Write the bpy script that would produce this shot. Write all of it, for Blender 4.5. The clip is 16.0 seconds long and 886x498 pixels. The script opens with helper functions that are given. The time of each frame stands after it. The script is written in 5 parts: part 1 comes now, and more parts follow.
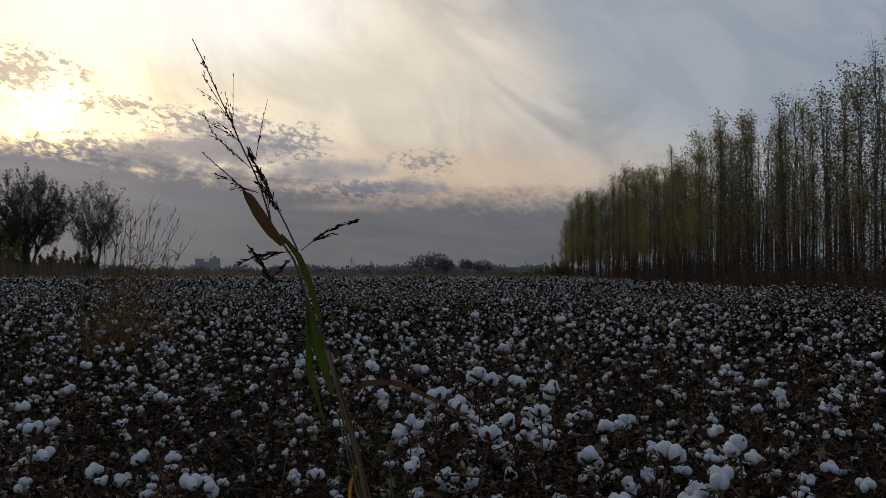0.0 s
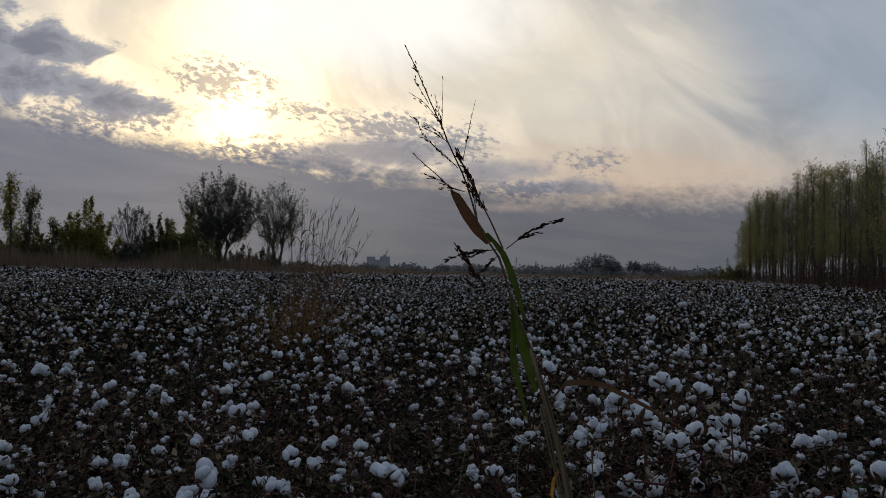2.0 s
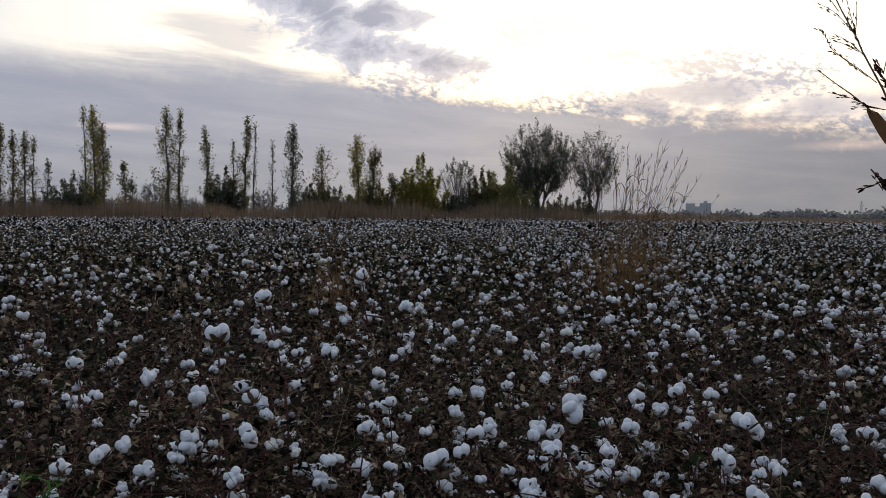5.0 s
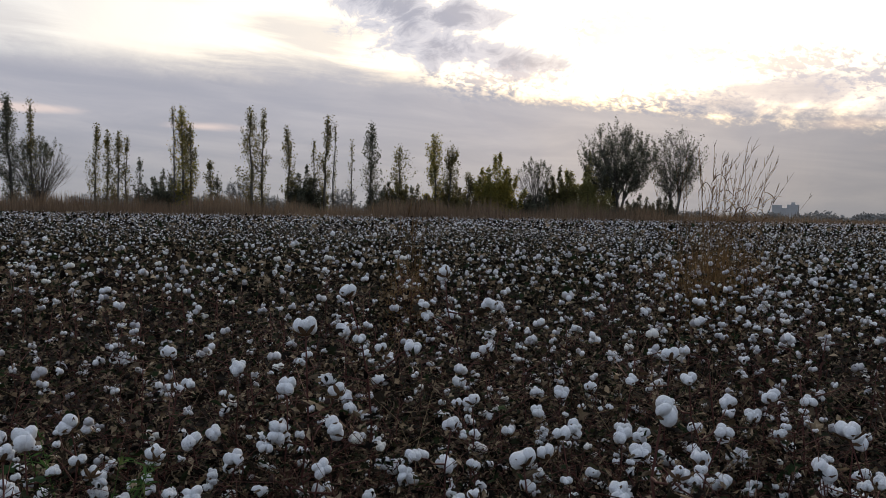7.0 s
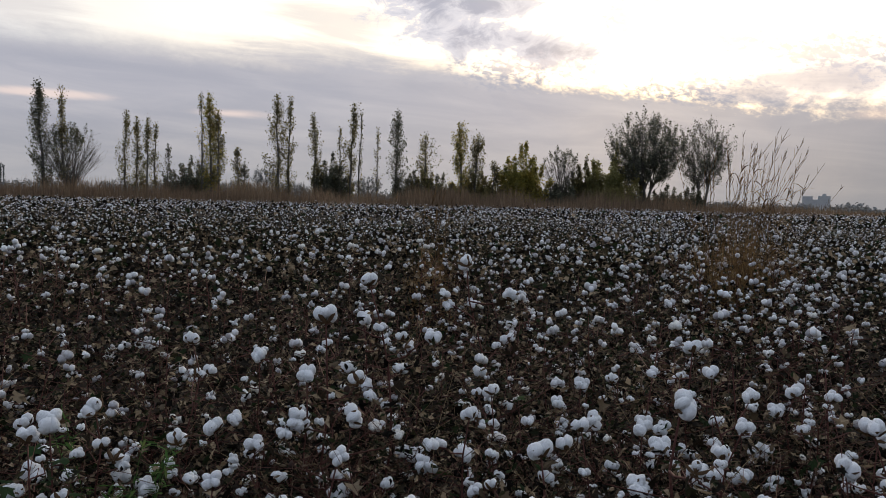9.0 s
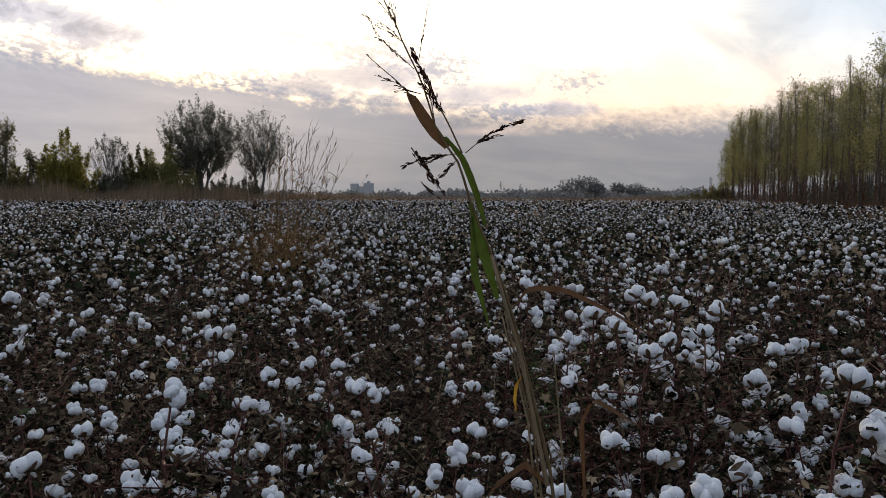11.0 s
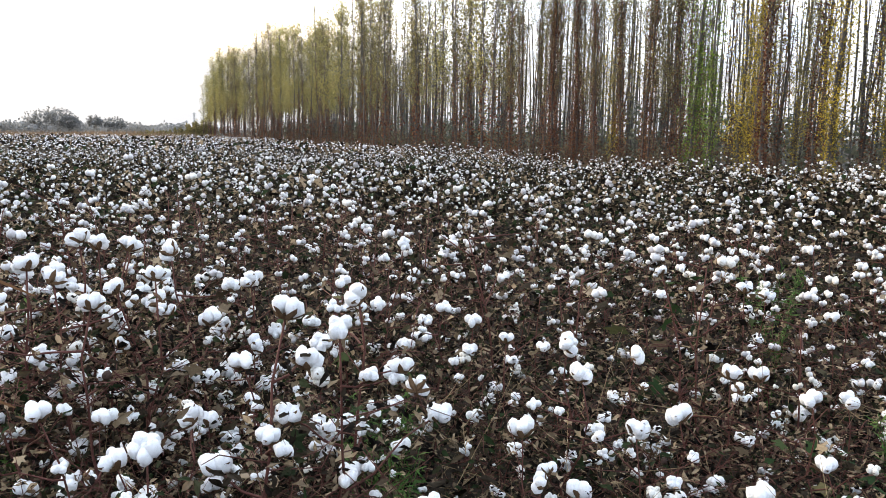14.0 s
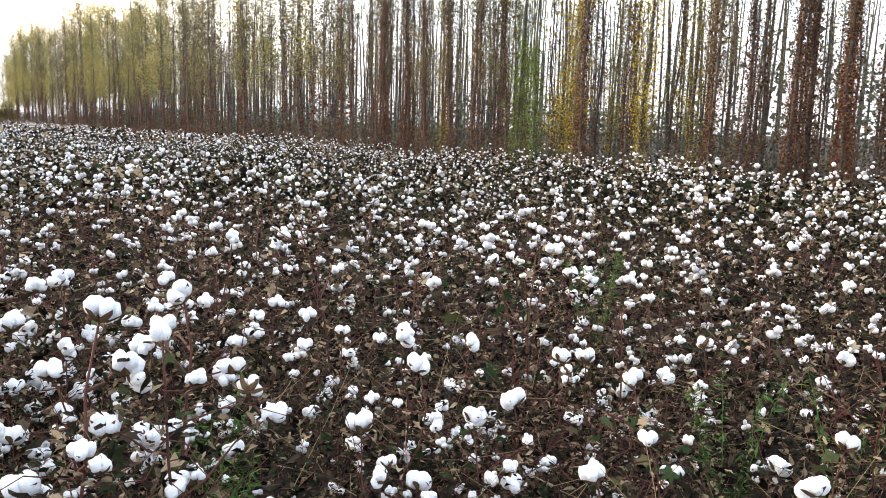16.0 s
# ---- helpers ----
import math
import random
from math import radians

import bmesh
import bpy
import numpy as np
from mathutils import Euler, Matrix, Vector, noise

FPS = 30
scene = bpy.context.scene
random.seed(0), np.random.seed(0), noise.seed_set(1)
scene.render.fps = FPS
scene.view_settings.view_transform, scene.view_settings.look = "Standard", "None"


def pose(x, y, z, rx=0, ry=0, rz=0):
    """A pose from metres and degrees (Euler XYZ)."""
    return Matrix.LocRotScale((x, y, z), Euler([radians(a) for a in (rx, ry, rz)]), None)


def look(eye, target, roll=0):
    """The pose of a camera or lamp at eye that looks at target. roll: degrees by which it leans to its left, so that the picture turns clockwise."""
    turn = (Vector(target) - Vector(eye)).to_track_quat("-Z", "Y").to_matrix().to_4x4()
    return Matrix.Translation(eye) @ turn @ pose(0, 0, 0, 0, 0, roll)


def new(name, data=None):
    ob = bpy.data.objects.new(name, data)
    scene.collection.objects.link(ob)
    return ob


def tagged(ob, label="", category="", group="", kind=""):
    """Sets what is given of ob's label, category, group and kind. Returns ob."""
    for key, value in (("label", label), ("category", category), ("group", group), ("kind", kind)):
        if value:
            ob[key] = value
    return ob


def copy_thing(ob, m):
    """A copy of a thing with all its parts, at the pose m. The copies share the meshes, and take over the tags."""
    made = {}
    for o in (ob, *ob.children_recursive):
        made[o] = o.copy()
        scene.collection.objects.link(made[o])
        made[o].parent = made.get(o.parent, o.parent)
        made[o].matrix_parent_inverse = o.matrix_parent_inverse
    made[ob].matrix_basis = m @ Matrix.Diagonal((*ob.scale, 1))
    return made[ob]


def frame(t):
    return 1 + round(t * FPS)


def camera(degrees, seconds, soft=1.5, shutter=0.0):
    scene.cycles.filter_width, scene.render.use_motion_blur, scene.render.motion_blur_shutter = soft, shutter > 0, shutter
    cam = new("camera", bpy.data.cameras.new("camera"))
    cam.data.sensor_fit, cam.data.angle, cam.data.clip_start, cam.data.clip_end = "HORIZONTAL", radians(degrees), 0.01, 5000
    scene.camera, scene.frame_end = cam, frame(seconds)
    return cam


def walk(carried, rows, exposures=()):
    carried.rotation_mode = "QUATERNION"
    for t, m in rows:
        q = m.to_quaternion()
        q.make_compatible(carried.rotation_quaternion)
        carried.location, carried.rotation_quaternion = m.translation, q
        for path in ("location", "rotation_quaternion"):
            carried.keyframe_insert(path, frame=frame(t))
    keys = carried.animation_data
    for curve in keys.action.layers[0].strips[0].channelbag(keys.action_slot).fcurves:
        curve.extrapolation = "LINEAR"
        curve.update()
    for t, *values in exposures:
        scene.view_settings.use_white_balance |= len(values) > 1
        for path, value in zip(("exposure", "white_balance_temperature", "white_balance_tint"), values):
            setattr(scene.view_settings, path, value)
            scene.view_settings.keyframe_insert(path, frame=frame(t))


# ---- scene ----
# ---------------------------------------------------------------- camera
cam = camera(58.6, 16.0, soft=0.75)
EYE = 1.4
ROWS = [
    (0.0, 0.000, -0.000, -0.000, 0.00, 1.56, -0.21),
    (0.5, -0.016, -0.002, -0.003, 3.31, 1.66, -1.05),
    (1.0, -0.032, -0.003, -0.003, 7.14, 1.56, -1.28),
    (1.5, -0.042, -0.008, -0.001, 9.41, 1.49, -1.25),
    (2.0, -0.056, -0.012, -0.003, 11.90, 1.43, -1.24),
    (2.5, -0.070, -0.011, -0.001, 15.79, 1.33, -1.26),
    (3.0, -0.091, -0.012, -0.002, 19.86, 1.24, -1.13),
    (3.5, -0.111, -0.016, -0.013, 24.60, 0.47, -0.98),
    (4.0, -0.134, -0.021, -0.022, 29.21, -1.10, -0.67),
    (4.5, -0.145, -0.024, -0.024, 32.37, -2.05, -0.40),
    (4.7, -0.150, -0.027, -0.024, 33.39, -2.35, -0.37),
    (6.8, -0.188, -0.026, -0.034, 38.72, -2.59, -0.83),
    (7.0, -0.193, -0.030, -0.035, 40.00, -2.72, -0.85),
    (7.5, -0.205, -0.038, -0.034, 43.58, -3.21, -0.83),
    (8.0, -0.217, -0.041, -0.034, 47.15, -3.31, -0.74),
    (8.2, -0.222, -0.039, -0.035, 48.12, -3.42, -0.96),
    (10.3, -0.066, 0.015, -0.025, 19.99, -3.61, -1.13),
    (10.5, -0.052, 0.017, -0.027, 17.11, -3.59, -0.73),
    (11.0, -0.026, 0.031, -0.030, 10.77, -3.96, -0.08),
    (11.5, 0.000, 0.049, -0.032, 4.45, -4.59, -0.05),
    (12.0, 0.034, 0.074, -0.037, -3.92, -5.54, -0.36),
    (12.5, 0.061, 0.110, -0.040, -11.74, -7.05, -0.52),
    (13.0, 0.088, 0.132, -0.041, -17.65, -8.09, -0.65),
    (13.5, 0.108, 0.141, -0.039, -22.52, -8.19, -0.84),
    (14.0, 0.106, 0.160, -0.038, -25.18, -8.32, -0.83),
    (14.5, 0.109, 0.176, -0.038, -28.21, -8.36, -0.81),
    (15.0, 0.116, 0.184, -0.040, -32.21, -8.43, -1.02),
    (15.5, 0.119, 0.193, -0.040, -35.02, -8.56, -1.33),
    (16.0, 0.125, 0.196, -0.042, -37.22, -8.78, -1.52),
]
EXPOSURES = [
    (0.0, 0.02, 6350, 11), (3.0, 0.06, 6120, 11), (3.5, 0.48, 6150, 11), (4.0, 0.77, 6350, 12), (4.5, 1.03, 6450, 12), (6.8, 1.18, 6700, 12), (7.0, 1.2, 6750, 12), (7.5, 1.3, 6800, 12), (8.2, 1.36, 6850, 12),
    (10.3, 1.12, 6650, 12), (11.0, 1.27, 6700, 12), (11.5, 1.4, 6650, 11), (12.0, 1.75, 6600, 10), (12.5, 2.28, 6600, 9), (13.0, 2.68, 6750, 10),
    (14.0, 3.08, 7000, 10), (16.0, 3.36, 7200, 11),
]
walk(cam, [(t, pose(x, y, z + EYE, 90 + pitch, roll, yaw)) for t, x, y, z, yaw, pitch, roll in ROWS], EXPOSURES)

# ---------------------------------------------------------------- light
SUN_AZ, SUN_EL = 27.5, 10.5      # degrees to the left of straight ahead (+y), degrees up


def direction(az, el):
    a, e = radians(az), radians(el)
    return Vector((-math.sin(a) * math.cos(e), math.cos(a) * math.cos(e), math.sin(e)))


class Nodes:
    """Short-hand for node trees."""

    def __init__(self, tree):
        self.tree = tree
        tree.nodes.clear()

    def node(self, kind, inputs=None, **settings):
        n = self.tree.nodes.new(kind)
        for k, v in settings.items():
            setattr(n, k, v)
        for k, v in (inputs or {}).items():
            self.put(n.inputs[k], v)
        return n

    def put(self, socket, v):
        if hasattr(v, "is_output"):
            self.tree.links.new(v, socket)
        else:
            socket.default_value = v

    def math(self, op, a, b=0.0, c=0.0, clamp=False):
        n = self.node("ShaderNodeMath", {0: a, 1: b, 2: c}, operation=op, use_clamp=clamp)
        return n.outputs[0]

    def ramp(self, v, lo, hi, to_lo=0.0, to_hi=1.0, smooth=True):
        n = self.node("ShaderNodeMapRange", {0: v, 1: lo, 2: hi, 3: to_lo, 4: to_hi}, clamp=True)
        n.interpolation_type = "SMOOTHSTEP" if smooth else "LINEAR"
        return n.outputs[0]

    def mix(self, f, a, b, blend="MIX"):
        n = self.node("ShaderNodeMix", data_type="RGBA", blend_type=blend)
        self.put(n.inputs[0], f), self.put(n.inputs[6], a), self.put(n.inputs[7], b)
        return n.outputs[2]

    def noise(self, vector, scale, detail=4.0, rough=0.55, distortion=0.0):
        n = self.node("ShaderNodeTexNoise", {"Scale": scale, "Detail": detail, "Roughness": rough, "Distortion": distortion})
        if vector is not None:
            self.put(n.inputs["Vector"], vector)
        return n.outputs[0]

    def colours(self, v, stops):
        n = self.node("ShaderNodeValToRGB", {0: v})
        ramp = n.color_ramp
        while len(ramp.elements) < len(stops):
            ramp.elements.new(0.5)
        for e, (p, c) in zip(ramp.elements, stops):
            e.position, e.color = p, (*c, 1)
        return n.outputs[0]


world = bpy.data.worlds.new("evening_sky")
scene.world = world
world.use_nodes = True
W = Nodes(world.node_tree)
coords = W.node("ShaderNodeTexCoord").outputs["Generated"]
sep = W.node("ShaderNodeSeparateXYZ", {0: coords})
dx, dy, dz = sep.outputs
el = W.math("MULTIPLY", W.math("ARCSINE", dz), 57.2958)
az = W.math("MULTIPLY", W.math("ARCTAN2", W.math("MULTIPLY", dx, -1.0), dy), 57.2958)
lift = W.math("ADD", W.math("MAXIMUM", dz, 0.0), 0.10)
flat = W.node("ShaderNodeCombineXYZ", {0: W.math("DIVIDE", dx, lift), 1: W.math("DIVIDE", dy, lift), 2: 0.0}).outputs[0]
sky = W.node("ShaderNodeTexSky", sky_type="NISHITA", sun_disc=False, sun_elevation=radians(SUN_EL), sun_rotation=radians(-SUN_AZ), air_density=1.5, dust_density=3.0)
clear = W.mix(1.0, sky.outputs[0], (0.10, 0.10, 0.10, 1), "MULTIPLY")
near = W.node("ShaderNodeVectorMath", {0: coords, 1: direction(SUN_AZ, SUN_EL)}, operation="DOT_PRODUCT").outputs["Value"]
off = W.math("MULTIPLY", W.math("ARCCOSINE", W.math("MINIMUM", near, 0.99999)), 57.2958)      # degrees from the sun
# high veil: bright round the sun, grey-blue away from it
veil = W.colours(W.math("DIVIDE", off, 120.0), [
    (0.0, (2.3, 1.8, 0.98)), (0.03, (1.12, 0.96, 0.64)), (0.08, (0.72, 0.665, 0.55)), (0.19, (0.575, 0.54, 0.475)),
    (0.30, (0.42, 0.415, 0.41)), (0.45, (0.28, 0.315, 0.375)), (1.0, (0.195, 0.25, 0.35))])
plane = W.node("ShaderNodeCombineXYZ", {0: az, 1: el, 2: 0.0}).outputs[0]      # the sky as seen, in degrees


def sky_noise(turn, wide, high, detail=5.0, rough=0.58, distortion=0.3, shift=0.0):
    """Cloud noise whose pieces are about so many degrees wide and high, turned by so many degrees."""
    m = W.node("ShaderNodeMapping", {"Vector": plane, "Rotation": (0, 0, radians(turn)), "Location": (shift, shift, 0)}).outputs[0]
    m = W.node("ShaderNodeMapping", {"Vector": m, "Scale": (1 / wide, 1 / high, 1)}).outputs[0]
    return W.noise(m, 1.0, detail, rough, distortion)


def spot(a, e, wide, high):
    """1 in the middle of an oval part of the sky, falling to 0 and below outside it."""
    u = W.math("DIVIDE", W.math("SUBTRACT", az, a), wide)
    v = W.math("DIVIDE", W.math("SUBTRACT", el, e), high)
    return W.math("SUBTRACT", 1.0, W.math("SQRT", W.math("ADD", W.math("MULTIPLY", u, u), W.math("MULTIPLY", v, v))))


def any_of(spots):
    out = spots[0]
    for q in spots[1:]:
        out = W.math("MAXIMUM", out, q)
    return out


def plus(a, b, k):
    return W.math("ADD", a, W.math("MULTIPLY", W.math("SUBTRACT", b, 0.5), k))


def lay(amount, colour, strength):
    return W.mix(W.math("MULTIPLY", amount, strength), air, colour)


cirrus = sky_noise(-34, 10.0, 5.5, 6, 0.56, 0.7)           # long streaks falling to the right
level = sky_noise(-4, 14.0, 2.0, 6, 0.6, 0.5, 31.0)        # level sheets
lumps = sky_noise(10, 2.6, 1.5, 8, 0.66, 0.5, 12.0)         # ragged lumps
fine = sky_noise(-14, 0.62, 0.36, 7, 0.66, 0.3, 5.0)      # fine flakes
veil = W.mix(W.math("MULTIPLY_ADD", W.math("SUBTRACT", W.ramp(cirrus, 0.36, 0.66), 0.5), W.ramp(az, 38.0, 55.0, 1.0, 0.15), 0.5), W.mix(1.0, veil, (0.72, 0.77, 0.84, 1), "MULTIPLY"), W.mix(1.0, veil, (1.28, 1.23, 1.15, 1), "MULTIPLY"))
air = W.mix(0.9, clear, veil)
# bright veil over the middle, clearer blue beyond its slanting edge
air = lay(W.ramp(plus(spot(4, 14.5, 17, 10), cirrus, 0.7), 0.0, 0.8), (0.92, 0.80, 0.61, 1), 0.5)
slant = W.math("SUBTRACT", W.math("MULTIPLY", az, -1.0), W.math("MULTIPLY_ADD", el, -0.8, 19.6))
air = lay(W.math("MULTIPLY", W.ramp(plus(slant, cirrus, 16.0), -2.5, 5.0), W.math("MULTIPLY", W.ramp(el, 7.0, 12.0), W.ramp(az, -40.0, -14.0, 0.35, 1.0))), (0.315, 0.36, 0.41, 1), 0.75)
# peach light over the low cloud in the north
air = lay(W.ramp(plus(spot(-1, 6.0, 23, 5.5), level, 0.8), 0.0, 1.0), (0.60, 0.445, 0.315, 1), 0.8)
# whiter veil high above the sun
air = lay(W.ramp(plus(spot(18, 18.5, 17, 7), cirrus, 0.5), 0.0, 0.7), (1.10, 1.06, 0.97, 1), 0.75)
# grey sheets in the west
air = lay(W.ramp(plus(any_of([spot(71, 11.3, 9, 2.2), spot(63, 14.5, 10, 1.5), spot(50, 11.2, 9, 3.0)]), level, 2.2), 0.15, 0.8), (0.30, 0.295, 0.30, 1), 0.72)
# blue-grey ragged cloud above the bank
torn = plus(any_of([spot(45.0, 15.6, 3.6, 3.6), spot(42.6, 13.4, 3.0, 3.0), spot(39.2, 13.7, 3.8, 1.5), spot(40.4, 11.8, 2.8, 1.9), spot(36.5, 11.2, 3.0, 1.2), spot(34.0, 10.5, 4.0, 1.1)]), lumps, 2.5)
air = lay(W.ramp(torn, -0.16, 0.34), W.mix(W.ramp(torn, 0.3, 0.9), (0.28, 0.29, 0.335, 1), (0.140, 0.157, 0.212, 1)), 0.9)
# blue-grey sheets under the flakes, broken by level gaps
sheet = plus(plus(any_of([spot(15.5, 8.3, 8.0, 2.3), spot(9.0, 7.1, 6.5, 1.5), spot(21.0, 7.6, 5.0, 1.3), spot(3.5, 6.1, 5.0, 0.8)]), level, 1.6), lumps, 0.9)
air = lay(W.ramp(sheet, 0.0, 0.62), W.mix(W.ramp(sheet, 0.3, 1.1), (0.33, 0.31, 0.32, 1), (0.205, 0.205, 0.24, 1)), 0.85)
# flakes of altocumulus
flocks = any_of([spot(28.0, 12.6, 5.0, 2.3), spot(33.5, 9.6, 5.0, 1.3), spot(22.5, 11.0, 4.2, 1.1), spot(16.0, 10.0, 7.0, 1.7), spot(11.5, 9.0, 4.6, 2.2), W.math("SUBTRACT", spot(1.5, 7.8, 3.8, 1.4), 0.12), spot(24.5, 8.1, 6.0, 1.4), spot(37.5, 9.2, 5.0, 1.6), spot(6.0, 5.9, 4.0, 0.9)])
flake = plus(plus(W.math("MULTIPLY", flocks, 0.75), fine, 3.4), lumps, 1.6)
shade = W.mix(W.ramp(off, 3.0, 20.0), (0.36, 0.325, 0.32, 1), (0.225, 0.23, 0.265, 1))
air = lay(W.math("MULTIPLY", W.ramp(flake, 0.14, 0.74), W.ramp(flocks, -0.1, 0.4)), shade, 0.8)
# low bank of haze and stratus over the horizon, its top uneven
top = W.math("ADD", W.ramp(az, 3.0, 17.0, 5.9, 7.5), W.math("ADD", W.math("ADD", W.ramp(az, 17.0, 27.0, 0.0, 1.1), W.ramp(az, 26.0, 44.0, 0.0, 1.4)), W.ramp(az, 44.0, 75.0, 0.0, 0.2)))
top = plus(plus(plus(top, level, 2.4), lumps, W.ramp(az, 36.0, 46.0, 2.2, 0.8)), fine, W.ramp(az, 36.0, 44.0, 2.0, 0.3))
bank = W.ramp(W.math("SUBTRACT", el, top), W.ramp(az, 0.0, 30.0, -1.9, -1.6), W.math("ADD", W.ramp(az, 0.0, 30.0, 1.0, 0.5), W.ramp(az, 36.0, 50.0, 0.0, 0.7)), 1.0, 0.0)
low = W.mix(W.ramp(el, 0.0, 8.0), (0.128, 0.135, 0.148, 1), (0.147, 0.156, 0.183, 1))
low = W.mix(W.ramp(level, 0.35, 0.7), W.mix(1.0, low, (0.90, 0.91, 0.94, 1), "MULTIPLY"), W.mix(1.0, low, (1.14, 1.11, 1.08, 1), "MULTIPLY"))
low = W.mix(W.math("MULTIPLY", W.ramp(plus(any_of([spot(12.7, 6.0, 3.2, 0.6), spot(7.5, 4.5, 5.5, 0.6), spot(57.0, 5.6, 4.5, 0.5), spot(69.0, 6.2, 6.0, 0.4)]), level, 1.6), 0.1, 1.0), 0.5), low, (0.40, 0.32, 0.28, 1))
low = W.mix(1.0, low, W.mix(W.ramp(az, 6.0, 30.0), (0.88, 0.87, 0.86, 1), (1.16, 1.16, 1.17, 1)), "MULTIPLY")
air = lay(bank, low, 0.95)
W.node("ShaderNodeOutputWorld", {0: W.node("ShaderNodeBackground", {0: air, 1: 1.0}).outputs[0]})

sun_data = bpy.data.lights.new("sun", "SUN")
sun_data.energy, sun_data.angle, sun_data.color = 0.5, radians(14), (1.0, 0.86, 0.66)
sun = new("sun", sun_data)
sun.matrix_world = look((0, 0, 30), Vector((0, 0, 30)) - direction(SUN_AZ, SUN_EL))


# ---------------------------------------------------------------- materials
def material(name):
    m = bpy.data.materials.new(name)
    m.use_nodes = True
    return m, Nodes(m.node_tree)


def leafy(name, stops, translucent=0.22, by_object=False, patch=0.0):
    """Leaves: the colour changes from piece to piece, with blotches; some light comes through."""
    m, n = material(name)
    if by_object:
        pick = n.node("ShaderNodeObjectInfo").outputs["Random"]
    else:
        pick = n.node("ShaderNodeNewGeometry").outputs["Random Per Island"]
    where = n.node("ShaderNodeTexCoord").outputs["Object"]
    if patch:
        big = n.noise(where, patch, 2)
        pick = n.math("ADD", n.math("MULTIPLY", pick, 0.55), n.math("MULTIPLY", n.math("SUBTRACT", big, 0.28), 1.0), clamp=True)
    col = n.colours(pick, stops)
    blot = n.noise(where, 60.0, 3, 0.7)
    col = n.mix(n.ramp(blot, 0.35, 0.75, 0.0, 0.55), col, n.mix(1.0, col, (0.45, 0.36, 0.26, 1), "MULTIPLY"))
    a = n.node("ShaderNodeBsdfPrincipled", {"Base Color": col, "Roughness": 0.85, "Specular IOR Level": 0.06})
    b = n.node("ShaderNodeBsdfTranslucent", {0: col})
    n.node("ShaderNodeOutputMaterial", {0: n.node("ShaderNodeMixShader", {0: translucent, 1: a.outputs[0], 2: b.outputs[0]}).outputs[0]})
    return m


def rough(name, stops, scale, stretch=(1, 1, 1), roughness=0.85, bump=0.3, bump_scale=None, sheen=0.0, by_object=0.0):
    """Bark, soil, fibre: two scales of noise and a relief."""
    m, n = material(name)
    where = n.node("ShaderNodeMapping", {"Vector": n.node("ShaderNodeTexCoord").outputs["Object"], "Scale": stretch}).outputs[0]
    big, fine = n.noise(where, scale, 3), n.noise(where, bump_scale or scale * 9, 5, 0.65)
    v = n.math("ADD", n.math("MULTIPLY", big, 0.6), n.math("MULTIPLY", fine, 0.4))
    if by_object:
        v = n.math("ADD", v, n.math("MULTIPLY", n.math("SUBTRACT", n.node("ShaderNodeObjectInfo").outputs["Random"], 0.5), by_object))
    col = n.colours(v, stops)
    p = n.node("ShaderNodeBsdfPrincipled", {"Base Color": col, "Roughness": roughness, "Specular IOR Level": 0.08, "Sheen Weight": sheen})
    if bump:
        p.inputs["Normal"].default_value = (0, 0, 0)
        n.put(p.inputs["Normal"], n.node("ShaderNodeBump", {"Strength": bump, "Distance": 0.02, "Height": fine}).outputs[0])
    n.node("ShaderNodeOutputMaterial", {0: p.outputs[0]})
    return m


COTTON = rough("cotton_fibre", [(0.25, (0.60, 0.60, 0.615)), (0.5, (0.77, 0.77, 0.785)), (0.8, (0.85, 0.85, 0.86))], 14, roughness=1.0, bump=0.5, bump_scale=120, sheen=0.3)
COTTON_OLD = rough("weathered_cotton_fibre", [(0.25, (0.45, 0.40, 0.34)), (0.5, (0.74, 0.71, 0.66)), (0.8, (0.82, 0.81, 0.79))], 14, roughness=1.0, bump=0.5, bump_scale=120)
# greyer pieces stand in for bolls shaded by the plants; paler ones are fibre
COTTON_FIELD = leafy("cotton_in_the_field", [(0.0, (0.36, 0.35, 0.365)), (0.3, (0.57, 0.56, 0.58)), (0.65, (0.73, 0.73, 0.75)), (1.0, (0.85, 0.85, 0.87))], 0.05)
BURR = rough("dry_burr", [(0.2, (0.035, 0.02, 0.012)), (0.5, (0.10, 0.058, 0.032)), (0.85, (0.20, 0.125, 0.07))], 30, roughness=0.7)
STEM = rough("cotton_stem", [(0.2, (0.03, 0.012, 0.010)), (0.5, (0.085, 0.033, 0.027)), (0.85, (0.15, 0.075, 0.055))], 18, roughness=0.6)
# leaf colours; the near-black stops paint in shade between the plants
LEAF_AND_SHADE_TINTS = [(0.0, (0.003, 0.0024, 0.002)), (0.28, (0.010, 0.008, 0.006)), (0.46, (0.038, 0.029, 0.021)), (0.54, (0.016, 0.021, 0.011)), (0.63, (0.021, 0.038, 0.015)), (0.71, (0.075, 0.055, 0.037)), (0.86, (0.18, 0.138, 0.094)), (1.0, (0.38, 0.295, 0.20))]
LEAF = leafy("dry_cotton_leaf", LEAF_AND_SHADE_TINTS)
LEAF_ONE = leafy("single_cotton_leaf", LEAF_AND_SHADE_TINTS, by_object=True)
LEAF_GREEN = leafy("green_cotton_leaf", [(0.0, (0.014, 0.030, 0.012)), (0.6, (0.028, 0.055, 0.02)), (0.85, (0.06, 0.075, 0.03)), (1.0, (0.12, 0.10, 0.05))], by_object=True)
WEED = leafy("green_weed", [(0.0, (0.04, 0.09, 0.025)), (0.6, (0.08, 0.165, 0.045)), (1.0, (0.15, 0.20, 0.07))], 0.35)
